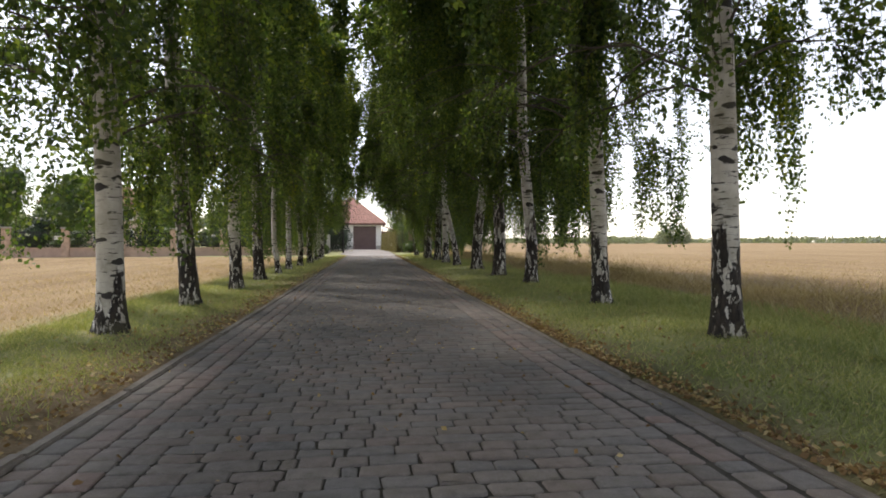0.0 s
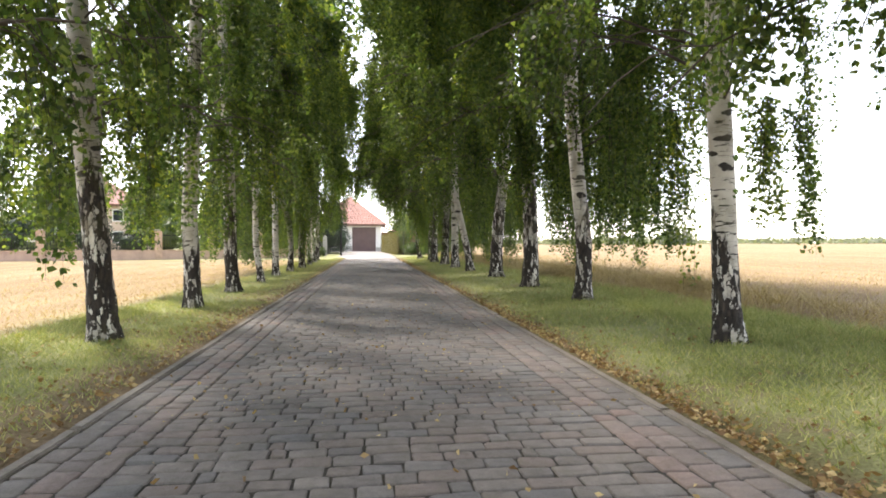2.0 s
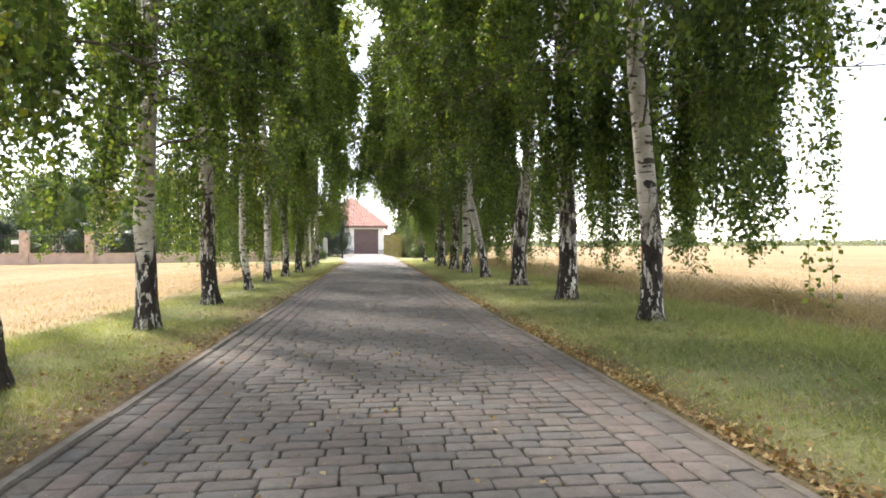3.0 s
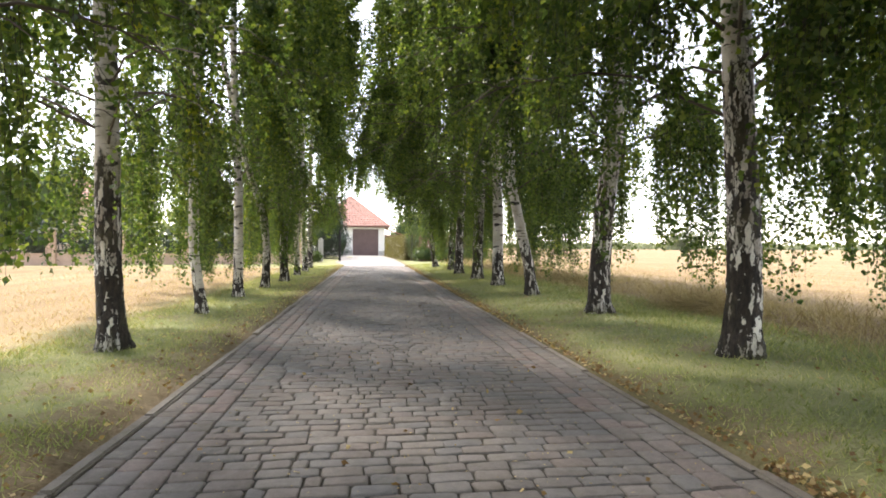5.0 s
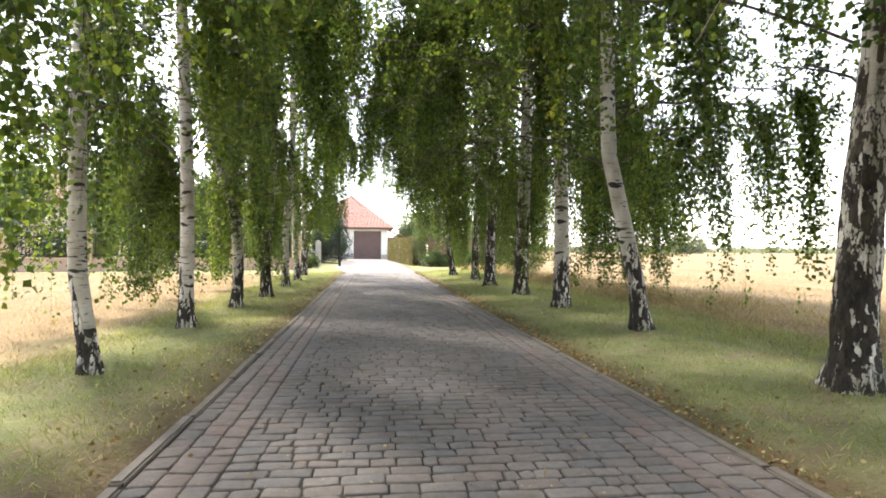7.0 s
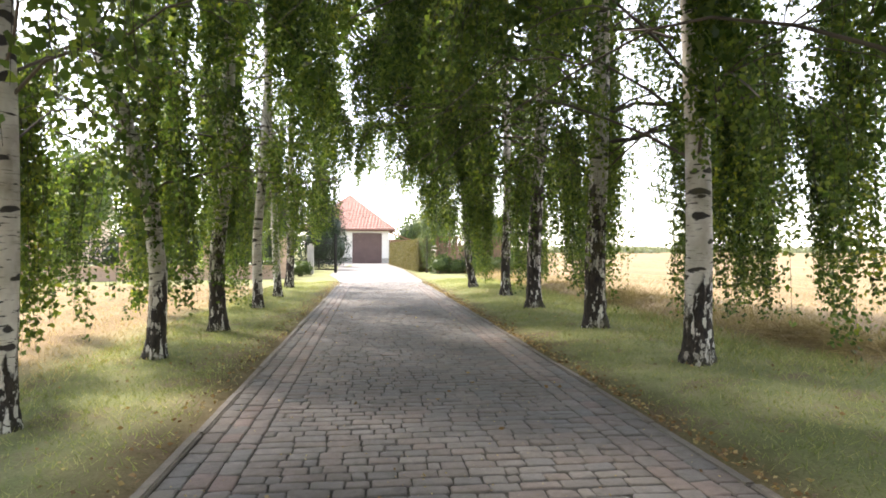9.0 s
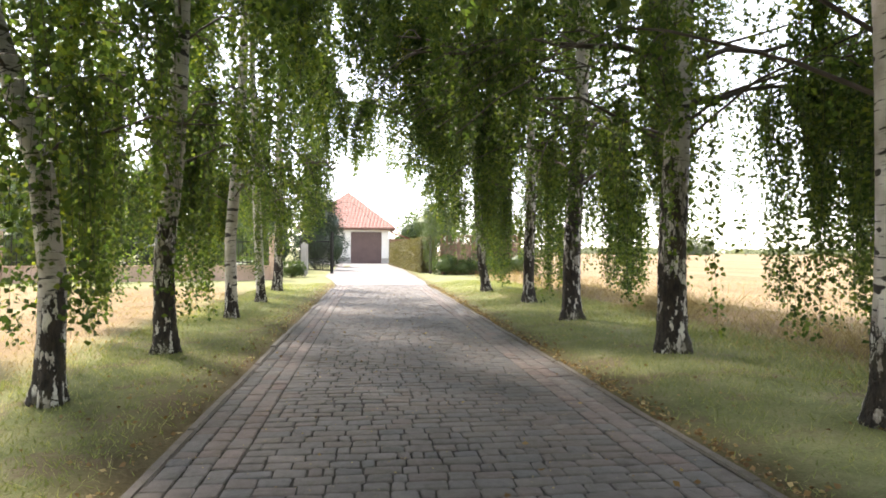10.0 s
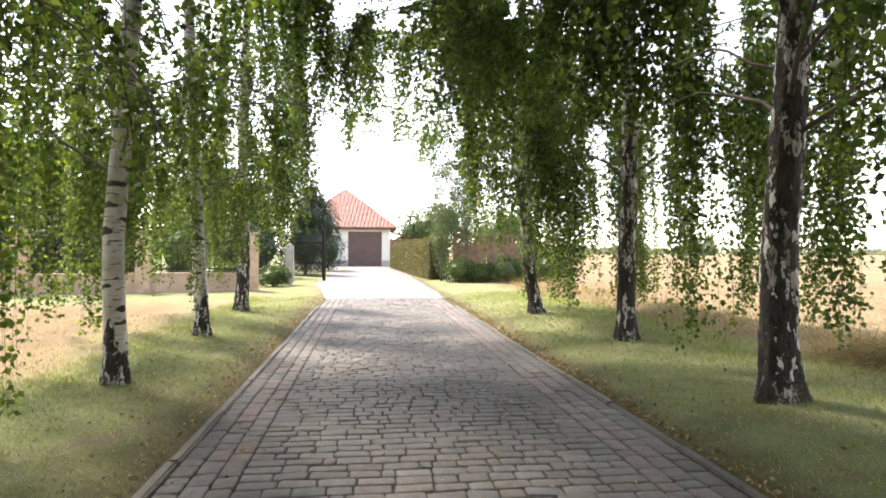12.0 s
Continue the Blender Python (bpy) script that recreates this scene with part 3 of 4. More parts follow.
# x, y, girth radius, trunk bend, height of rugged bark
LEFT_BIRCHES = [
    # the first three trunks stand out of view, added to shade the near drive
    (-2.33, -2.60, 0.100, ((0, 0), (12, -0.2)), 0.8, dict(strands=520, lush=0.3)),
    (-2.28, 0.05, 0.098, ((0, 0), (12, 0.1)), 0.9, dict(strands=560, lush=0.35)),
    (-2.30, 2.70, 0.095, ((0, 0), (12, -0.3)), 0.7, dict(strands=760)),
    (-2.28, 5.35, 0.108, ((0, 0), (1, -0.03), (4, -0.10), (12, -0.3)), 0.38, dict(lush=0.72, thick=0.6, strands=880)),
    (-2.32, 7.85, 0.105, ((0, 0), (1.4, -0.11), (3, -0.18), (12, -0.4)), 1.50, dict(lush=0.72, thick=0.6, strands=960)),
    (-2.29, 10.47, 0.098, ((0, 0), (1.1, -0.05), (2.4, 0.03), (4, 0.06), (12, 0.2)), 0.85, dict(lush=0.72, thick=0.6, strands=960)),
    (-2.44, 13.52, 0.108, ((0, 0), (1.3, -0.05), (3, -0.12), (12, -0.4)), 1.70, dict(lush=0.62, thick=0.6, strands=960, field_low=0.3)),
    (-2.47, 16.60, 0.068, ((0, 0), (0.8, -0.10), (2, -0.13), (4, -0.10), (12, 0)), 0.45, dict(free=0.95, lush=0.62, thick=0.6, strands=960, field_low=0.2, field_drop=1.5)),
    (-2.57, 19.45, 0.085, ((0, 0), (2, -0.04), (5, -0.10), (12, -0.1)), 0.55, dict(lush=0.6, free=0.97, road_low=2.6, thick=0.6, strands=800, field_low=0.0, field_drop=1.2)),
    (-2.49, 21.97, 0.085, ((0, 0), (0.9, 0.04), (1.6, -0.04), (2.4, -0.30), (3.2, -0.58), (5, -0.95), (12, -1.5)), 0.75, dict(lush=0.6, thick=0.6, free=1.0, strands=1050, field_low=0.0, field_drop=2.2)),
    (-2.35, 23.97, 0.098, ((0, 0), (1, -0.02), (2, 0.06), (4, 0.12), (12, 0.2)), 1.35, dict(lush=0.72, thick=0.6, strands=1050, field_low=0.05, field_drop=2.0)),
    (-2.40, 27.18, 0.085, ((0, 0), (1.2, 0.0), (2.2, 0.06), (4, 0.14), (12, 0.2)), 0.40, dict(lush=0.85, thick=0.6, field_low=0.05, field_drop=2.1, strands=1150, road_reach=2.7)),
    (-2.45, 30.12, 0.085, ((0, 0), (1.5, -0.10), (3, -0.17), (12, -0.3)), 0.45, dict(thick=0.6, strands=1000, field_low=0.2, road_low=1.1, height=10.0, lush=0.8, road_reach=2.1)),
    (-2.62, 33.40, 0.110, ((0, 0), (12, 0.1)), 1.60, dict(thick=0.6, strands=650, field_low=0.15, road_low=0.9, height=7.5, lush=0.62, road_reach=1.4)),
]


def spread(seed, reach, heights, rise=0.30, droop=0.28):
    """Long limbs of a right-hand birch out over the drive."""
    q = rng(seed)
    return tuple((h + q.uniform(-0.2, 0.2), 180 + q.uniform(-32, 32), reach * q.uniform(0.85, 1.08), rise + q.uniform(-0.08, 0.1), droop + q.uniform(-0.05, 0.08)) for h in heights)


WIDE = dict(road_reach=2.7, strands=1350)
RIGHT_BIRCHES = [
    # these three, too, are unseen and added to block sky light behind the start
    (2.55, -4.40, 0.100, ((0, 0), (12, 0.2)), 0.8, dict(strands=520, lush=0.3)),
    (2.50, -1.80, 0.095, ((0, 0), (12, -0.1)), 0.9, dict(strands=520, lush=0.3)),
    (2.52, 0.90, 0.095, ((0, 0), (12, 0.1)), 0.7, dict(strands=700, field_low=1.5)),
    (2.59, 3.80, 0.093, ((0, 0), (1, -0.02), (4, -0.10), (12, -0.2)), 0.75, dict(lush=0.92, **WIDE, field_low=1.45)),
    (2.62, 6.34, 0.088, ((0, 0), (1, 0.0), (2.2, -0.09), (5, -0.15), (12, -0.2)), 0.72, dict(lush=1.05, thick=1.4, road_reach=2.7, strands=1000, field_low=0.45)),
    (2.63, 9.43, 0.090, ((0, 0), (0.7, 0.02), (2.4, -0.17), (5, -0.2), (12, -0.3)), 1.15, dict(lush=1.05, thick=1.4, road_reach=2.7, strands=1650, field_low=0.2, field_drop=1.35, boughs=spread(1, 2.2, (4.2, 5.4)))),
    (2.64, 11.93, 0.115, ((0, 0), (2, -0.05), (12, -0.2)), 2.10, dict(lush=1.05, thick=1.4, road_reach=2.7, strands=2000, field_low=0.15, field_drop=1.6, boughs=spread(2, 2.4, (3.6, 5.0)))),
    (2.67, 14.94, 0.120, ((0, 0), (1.3, 0.08), (2.1, 0.16), (5, 0.32), (12, 0.6)), 1.9, dict(lush=1.05, thick=1.4, road_reach=2.7, strands=1300, field_low=0.1, field_drop=1.4, boughs=spread(3, 2.4, (3.4, 4.6, 5.6)) + ((2.6, 10, 1.9, 0.25, 0.15),))),
    (2.58, 17.70, 0.085, ((0, 0), (0.5, -0.06), (1.85, -0.38), (2.4, -0.40), (4, -0.38), (12, -0.4)), 0.85, dict(lush=1.05, thick=1.4, road_reach=2.7, strands=1250, field_low=0.3, field_drop=0.8, boughs=spread(4, 2.9, (3.6, 4.8)) + ((2.35, 8, 2.1, 0.22, 0.16),))),
    (2.58, 20.45, 0.110, ((0, 0), (2, -0.05), (5, -0.15), (12, -0.3)), 0.70, dict(lush=1.05, thick=1.4, road_reach=3.3, field_low=0.0, over_rise=0.7, strands=1250, field_drop=1.7, boughs=spread(5, 3.1, (3.3, 4.4, 5.4)))),
    (2.57, 22.93, 0.125, ((0, 0), (1.5, 0.03), (5, 0.12), (12, 0.2)), 1.9, dict(thick=1.4, lush=1.05, road_reach=3.3, field_low=0.05, over_rise=0.7, strands=1480, field_drop=1.5, boughs=spread(6, 3.2, (3.9, 5.0)) + ((2.75, 176, 2.7, 0.26, 0.24), (2.35, 5, 2.2, 0.30, 0.20), (2.75, -6, 2.4, 0.28, 0.22)))),
    (2.49, 25.62, 0.115, ((0, 0), (2, 0.06), (12, 0.3)), 3.2, dict(lush=0.95, thick=1.0, road_reach=3.1, strands=1250, over_rise=1.0, field_low=0.5, field_drop=0.75, boughs=spread(7, 3.25, (3.2, 4.0, 4.9)) + ((2.7, 160, 1.6, 0.45, 0.2), (2.6, 20, 1.7, 0.5, 0.25)))),
    (2.62, 28.40, 0.095, ((0, 0), (1.5, 0.03), (4, 0.0), (12, 0)), 2.8, dict(thick=0.7, road_reach=2.8, strands=1200, field_low=-0.2, road_low=0.5, over_rise=1.6, field_drop=1.9, height=11.0, lush=0.65, free=0.0, boughs=spread(8, 3.25, (3.0, 3.8, 4.6)))),
    (2.42, 31.40, 0.095, ((0, 0), (0.6, -0.10), (2, -0.22), (12, -0.4)), 3.0, dict(thick=0.7, road_reach=2.4, strands=1200, field_low=-0.1, road_low=0.5, over_rise=1.9, field_drop=1.8, height=8.0, lush=0.8, free=0.0, boughs=spread(9, 3.1, (3.0, 3.9)))),
]
for _i, (_x, _y, _r, _b, _d, _kw) in enumerate(LEFT_BIRCHES + RIGHT_BIRCHES):
    birch(_x, _y, _r, _b, _d, 98 + _i - 2 * (_x > 0) if _y > 0.5 else 140 + _i, **_kw)


# ---- garage ----
def slope_tiles(a, b, apex, course=0.33, wide=0.28):
    """Pantile courses on a triangular slope from eave a-b up to apex; returns verts, faces."""
    a, b, apex = Vector(a), Vector(b), Vector(apex)
    along = (b - a).normalized()
    foot = a + along * (apex - a).dot(along)
    up = (apex - foot)
    length = up.length
    up.normalize()
    nrm = along.cross(up).normalized()
    if nrm.z < 0:
        nrm = -nrm
    n = int(length / course)
    V, F = [], []
    for c in range(n):
        s0, s1 = c * length / n, (c + 1) * length / n + 0.04
        f0 = c / n
        la = a.lerp(apex, f0)
        lb = b.lerp(apex, f0)
        w = (lb - la).length
        m = max(1, int(w / wide))
        for k in range(m):
            p = la + along * (k * w / m)
            tip = up * (s1 - s0)
            i0 = len(V)
            for q, lift in ((0.0, 0.0), (0.25, 0.045), (0.65, 0.045), (1.0, 0.0)):
                e = p + along * (q * w / m)
                V.append(e + nrm * (0.035 + lift))
                t = e + tip
                lo, hi = a.lerp(apex, min(1, (c + 1) / n)), b.lerp(apex, min(1, (c + 1) / n))
                d = min(max((t - lo).dot(along), 0), (hi - lo).length)
                V.append(lo + along * d + nrm * (0.01 + lift * 0.8))
                V.append(e)
            for q in range(3):
                b0 = i0 + q * 3
                F.append((b0, b0 + 3, b0 + 4, b0 + 1))
                F.append((b0 + 2, b0 + 5, b0 + 3, b0))
    return V, F


def garage():
    g = thing("garage", pose(0, 0, 0), "white plastered garage with a brown door and red tiled hip roof", "garage")
    x0, x1, y0, y1, h = -5.6, 1.25, 67.6, 75.4, 2.88
    dl, dr, dt = -1.845, 0.645, 2.56
    bm = bmesh.new()
    box(x0, dl, y0, y0 + 0.3, 0.0, h, 0, bm)
    box(dr, x1, y0, y0 + 0.3, 0.0, h, 0, bm)
    box(dl, dr, y0, y0 + 0.3, dt, h, 0, bm)
    box(x0, x0 + 0.3, y0 + 0.3, y1, 0, h, 0, bm)
    box(x1 - 0.3, x1, y0 + 0.3, y1, 0, h, 0, bm)
    box(x0 + 0.3, x1 - 0.3, y1 - 0.3, y1, 0, h, 0, bm)
    part("wall", bm, PLASTER, g)
    for a, b in ((x0 - 0.02, dl - 0.01), (dr + 0.01, x1 + 0.02)):
        part("plinth", box(a, b, y0 - 0.02, y0 - 0.002, 0, 0.42, 0.005), PLINTH, g, "grey rendered plinth")
    door = part("door", box(dl - 0.02, dr + 0.02, y0 + 0.20, y0 + 0.24, 0, dt + 0.02), DOOR_BROWN, g, "brown ribbed sectional garage door")
    n = 10
    for k in range(n):
        z0 = 0.03 + k * (dt - 0.05) / n
        part("panel", box(dl + 0.03, dr - 0.03, y0 + 0.165, y0 + 0.198, z0, z0 + (dt - 0.05) / n - 0.012, 0.008), DOOR_BROWN, door)
    part("jamb", box(dl, dl + 0.03, y0 + 0.10, y0 + 0.19, 0, dt, 0.003), FASCIA, door)
    part("jamb", box(dr - 0.03, dr, y0 + 0.10, y0 + 0.19, 0, dt, 0.003), FASCIA, door)
    e, apex = 0.45, Vector((-2.2, 71.5, 6.05))
    c = [(x0 - e, y0 - e, h), (x1 + e, y0 - e, h), (x1 + e, y1 + e, h), (x0 - e, y1 + e, h)]
    V, F = [], []
    for k in range(4):
        v, f = slope_tiles(c[k], c[(k + 1) % 4], apex)
        F += [tuple(i + len(V) for i in q) for q in f]
        V += v
    roof = part("roof", mesh_of("roof", [tuple(v) for v in V], F, ROOF_TILE), None, g, "red clay pantile hip roof")
    under = bmesh.new()
    vs = [under.verts.new(Vector(q) - Vector((0, 0, 0.01))) for q in c] + [under.verts.new(apex - Vector((0, 0, 0.03)))]
    for k in range(4):
        under.faces.new((vs[k], vs[(k + 1) % 4], vs[4]))
    under.faces.new((vs[3], vs[2], vs[1], vs[0]))
    part("soffit", under, FASCIA, roof)
    for k in range(4):
        tb = Tubes()
        tb.add([c[k], apex], [0.09, 0.09], 8)
        part("ridge_cap", tb.mesh("ridge_cap", ROOF_TILE), None, roof)
    fb = bmesh.new()
    box(x0 - e, x1 + e, y0 - e - 0.03, y0 - e, h - 0.17, h + 0.03, 0.004, fb)
    box(x1 + e, x1 + e + 0.03, y0 - e, y1 + e, h - 0.17, h + 0.03, 0.004, fb)
    part("fascia", fb, FASCIA, roof, "dark red eaves board")
    gut = Tubes()
    gut.add([(x0 - e, y0 - e - 0.09, h - 0.05), (x1 + e + 0.05, y0 - e - 0.09, h - 0.05)], [0.06, 0.06], 8)
    part("gutter", gut.mesh("gutter", FASCIA), None, roof)
    dp = Tubes()
    dp.add([(x1 + 0.25, y0 - e - 0.09, h - 0.08), (x1 + 0.12, y0 - 0.1, h - 0.5), (x1 + 0.10, y0 - 0.08, 0.05)], [0.045] * 3, 8)
    part("downpipe", dp.mesh("downpipe", FASCIA), None, g)
    an = thing("shed", pose(0, 0, 0), "low brown wooden lean-to with a red tiled roof behind the hedge", "shed")
    part("wall", box(1.27, 3.2, 69.2, 72.0, 0, 2.05, 0.01), BROWN_WOOD, an)
    rb = bmesh.new()
    for q in ((1.27, 69.0, 2.72), (3.5, 69.0, 1.95), (3.5, 72.2, 1.95), (1.27, 72.2, 2.72)):
        rb.verts.new(q)
    rb.verts.ensure_lookup_table()
    bmesh.ops.solidify(rb, geom=[rb.faces.new(rb.verts)], thickness=0.09)
    part("roof", rb, ROOF_TILE, an)


garage()


def house():
    """The large house behind the garden on the left."""
    h = thing("house", pose(-29.5, 70, 0, 0, 0, 8), "beige house with a red hipped roof beyond the garden", "house")
    part("wall", box(-5, 5, 0, 8, 0, 5.0, 0.02), HOUSE_WALL, h)
    V, F = [], []
    c = [(-5.6, -0.6, 5.0), (5.6, -0.6, 5.0), (5.6, 8.6, 5.0), (-5.6, 8.6, 5.0)]
    for k in range(4):
        v, f = slope_tiles(c[k], c[(k + 1) % 4], (0, 4, 8.4), 0.36, 0.32)
        F += [tuple(i + len(V) for i in q) for q in f]
        V += v
    r = part("roof", mesh_of("roof", [tuple(v) for v in V], F, ROOF_TILE), None, h)
    part("eaves", box(-5.6, 5.6, -0.6, 8.6, 4.82, 4.99, 0.01), FASCIA, r)
    for x in (-3, 0.2, 3.1):
        for z in (0.9, 3.2):
            w = part("window", box(x - 0.55, x + 0.55, -0.04, -0.002, z, z + 1.3, 0.01), WHITE_SIGN, h)
            part("pane", box(x - 0.45, x + 0.45, -0.05, -0.041, z + 0.1, z + 1.2), GLASS_DARK, w)


house()


# ---- fence on the left, gate, hedges and garden ----
def fence_y(x):
    return 37.0 + (x + 12.0) * 0.30


def garden_fence():
    f = thing("garden_fence", pose(0, 0, 0), "low pink rendered wall with stone pillars and black railings", "fence")
    xs = [-3.6 - 2.62 * k for k in range(11)]
    yaw = math.degrees(math.atan(0.30))
    for k, x in enumerate(xs):
        m = pose(x, fence_y(x), -0.08, 0, 0, yaw)
        b = box(-0.19, 0.19, -0.19, 0.19, 0, 1.62, 0.012)
        b.transform(m)
        p = part("pillar", b, PILLAR, f)
        b = box(-0.24, 0.24, -0.24, 0.24, 1.62, 1.70, 0.02)
        b.transform(m)
        part("cap", b, CONCRETE, p)
        if k == len(xs) - 1:
            break
        L = 2.62 / math.cos(radians(yaw))
        b = box(-L + 0.19, -0.19, -0.11, 0.11, 0, 0.52, 0.008)
        b.transform(m)
        w = part("wall", b, PINK_WALL, f)
        b = box(-L + 0.19, -0.19, -0.14, 0.14, 0.52, 0.575, 0.01)
        b.transform(m)
        part("coping", b, PILLAR, w)
        rail = bmesh.new()
        box(-L + 0.19, -0.19, -0.02, 0.02, 0.66, 0.70, 0.004, rail)
        box(-L + 0.19, -0.19, -0.02, 0.02, 1.36, 1.40, 0.004, rail)
        rail.transform(m)
        rl = part("railing", rail, IRON, f, "black iron railing")
        for q in np.linspace(-L + 0.30, -0.30, 17):
            b = box(q - 0.011, q + 0.011, -0.011, 0.011, 0.60, 1.50, 0)
            b.transform(m)
            part("bar", b, IRON, rl)
    s = part("sign", box(-0.22, 0.22, -0.03, -0.015, 1.02, 1.22, 0.004), WHITE_SIGN, f, "small white notice plate")
    s.matrix_basis = pose(-17.0, fence_y(-17.0) - 0.02, -0.08, 0, 0, yaw)


garden_fence()


def gate():
    a, b = Vector((-1.95, 44.8, 0)), Vector((-3.55, 46.6, 0))
    d = b - a
    L, yaw = d.length, math.degrees(math.atan2(d.y, d.x))
    g = thing("iron_gate", pose(a.x, a.y, 0, 0, 0, yaw), "black wrought iron gate leaf standing open", "gate")
    part("post", box(-0.05, 0.05, -0.05, 0.05, 0, 1.86, 0.008), IRON, g)
    fr = bmesh.new()
    for z in (0.12, 0.62, 1.40):
        box(0.06, L, -0.02, 0.02, z, z + 0.045, 0.004, fr)
    box(L - 0.04, L, -0.02, 0.02, 0.1, 1.7, 0.004, fr)
    part("gate_frame", fr, IRON, g)
    n = 20
    for k in range(n):
        q = 0.12 + (L - 0.24) * k / (n - 1)
        top = 1.58 + 0.16 * math.sin(math.pi * k / (n - 1))
        bb = box(q - 0.010, q + 0.010, -0.010, 0.010, 0.12, top, 0)
        part("bar", bb, IRON, g)
    p = thing("gate_pier", pose(-2.85, 42.0, 0), "pale rounded concrete pier beside the open gate", "pier")
    part("shaft", box(-0.13, 0.13, -0.16, 0.16, 0, 1.35, 0.07), CONCRETE, p)


gate()


def leafy(name, m, centres, n, size, mat, seed, label, category, core=True, droop=0.0, group="", width=0.36):
    """A shrub or tree crown of many leaves round a few uneven centres: (x, y, z, rx, ry, rz)."""
    g = rng(seed)
    t = thing(name, m, label, category, group)
    P, D = [], []
    w = np.array([c[3] * c[4] + c[4] * c[5] + c[3] * c[5] for c in centres])
    cb = bmesh.new()
    for c, q in zip(centres, w / w.sum()):
        k = int(n * q)
        d = g.normal(size=(k, 3))
        d /= np.linalg.norm(d, axis=1)[:, None]
        lump = 1 + 0.13 * np.sin(d[:, 0] * 5 + c[0] * 3) * np.sin(d[:, 1] * 6 + c[1]) + 0.10 * np.sin(d[:, 2] * 9 + c[2] * 5)
        rr = (0.62 + 0.42 * g.random(k) ** 0.6) * lump
        P.append(np.array(c[:3]) + d * rr[:, None] * np.array(c[3:]))
        dd = d + g.normal(0, 0.6, (k, 3))
        dd[:, 2] -= droop
        D.append(dd)
        if core:
            bmesh.ops.create_icosphere(cb, subdivisions=2, radius=1, matrix=Matrix.LocRotScale(c[:3], None, Vector(c[3:]) * 0.66))
    P, D = np.concatenate(P), np.concatenate(D)
    keep = P[:, 2] > 0.02
    part("crown", leaves("crown", P[keep], D[keep], g.uniform(0.6, 1.2, keep.sum()) * size, mat, g, width), None, t)
    if core:
        part("inner_foliage", cb, mat, t)
    stem = Tubes()
    lo = min(centres, key=lambda c: c[2])
    stem.add([(lo[0], lo[1], -0.05), (lo[0], lo[1], lo[2])], [0.06, 0.04], 7)
    part("stem", stem.mesh("stem", LIMB), None, t)
    return t


# dark conifers by the gate
leafy("conifer", pose(-3.2, 50.5, 0), [(0, 0, 1.4, 1.2, 1.2, 1.5), (0.1, 0, 2.7, 0.9, 0.9, 1.2), (0.2, 0.1, 3.6, 0.5, 0.5, 0.8)], 9000, 0.11, CONIFER, 1, "dark green spreading conifer beside the gate", "conifer", width=0.2)
leafy("conifer", pose(-2.55, 56.5, 0), [(0, 0, 1.2, 0.9, 1.3, 1.3), (-0.2, 0, 2.6, 0.8, 1.0, 1.2), (-0.5, 0, 3.6, 0.6, 0.8, 0.9)], 6000, 0.11, CONIFER, 2, "dark green conifer leaning over the drive", "conifer", width=0.2)
leafy("conifer", pose(-5.0, 48.0, 0), [(0, 0, 1.2, 1.3, 1.1, 1.3), (0, 0, 2.5, 1.0, 0.9, 1.2), (0, 0, 3.4, 0.6, 0.6, 0.9)], 8000, 0.11, CONIFER, 3, "dark green conifer behind the garden fence", "conifer", width=0.2)
leafy("conifer", pose(-4.9, 44.3, 0), [(0, 0, 0.9, 0.9, 0.8, 1.0), (0.2, 0, 1.7, 0.7, 0.6, 0.7)], 5000, 0.10, CONIFER, 4, "dark low conifer by the gate", "conifer", width=0.2)
# garden shrubs and trees behind the fence
_g = rng(77)
for _k in range(13):
    _x = -5.8 - 1.95 * _k
    _h = _g.uniform(1.3, 2.3)
    leafy("garden_shrub", pose(_x, fence_y(_x) + _g.uniform(1.6, 3.2), 0), [(0, 0, _h * 0.5, 1.15, 0.9, _h * 0.52), (0.3, 0.2, _h * 0.8, 0.8, 0.7, _h * 0.35)], 2600, 0.10,
          CONIFER if _k % 3 else SHRUB_LEAF, 200 + _k, "dense green shrub behind the railings", "shrub", group="shrubs behind the fence")
for _k, (_x, _y, _h) in enumerate(((-9.5, 43.5, 4.6), (-14.5, 46, 6.2), (-21, 45, 5.6), (-27, 48, 7.0), (-34, 46, 6.5), (-7.0, 47, 5.0), (-41, 50, 8), (-18, 56, 7.5), (-23.5, 55, 7.0), (-28, 60, 7.5))):
    leafy("garden_tree", pose(_x, _y, 0), [(0, 0, _h * 0.55, _h * 0.30, _h * 0.30, _h * 0.36), (_h * 0.12, 0, _h * 0.75, _h * 0.2, _h * 0.22, _h * 0.25), (-_h * 0.15, 0.3, _h * 0.45, _h * 0.2, _h * 0.2, _h * 0.25)],
          5200, 0.17, SHRUB_LEAF, 300 + _k, "leafy green tree in the garden", "tree", group="garden trees")


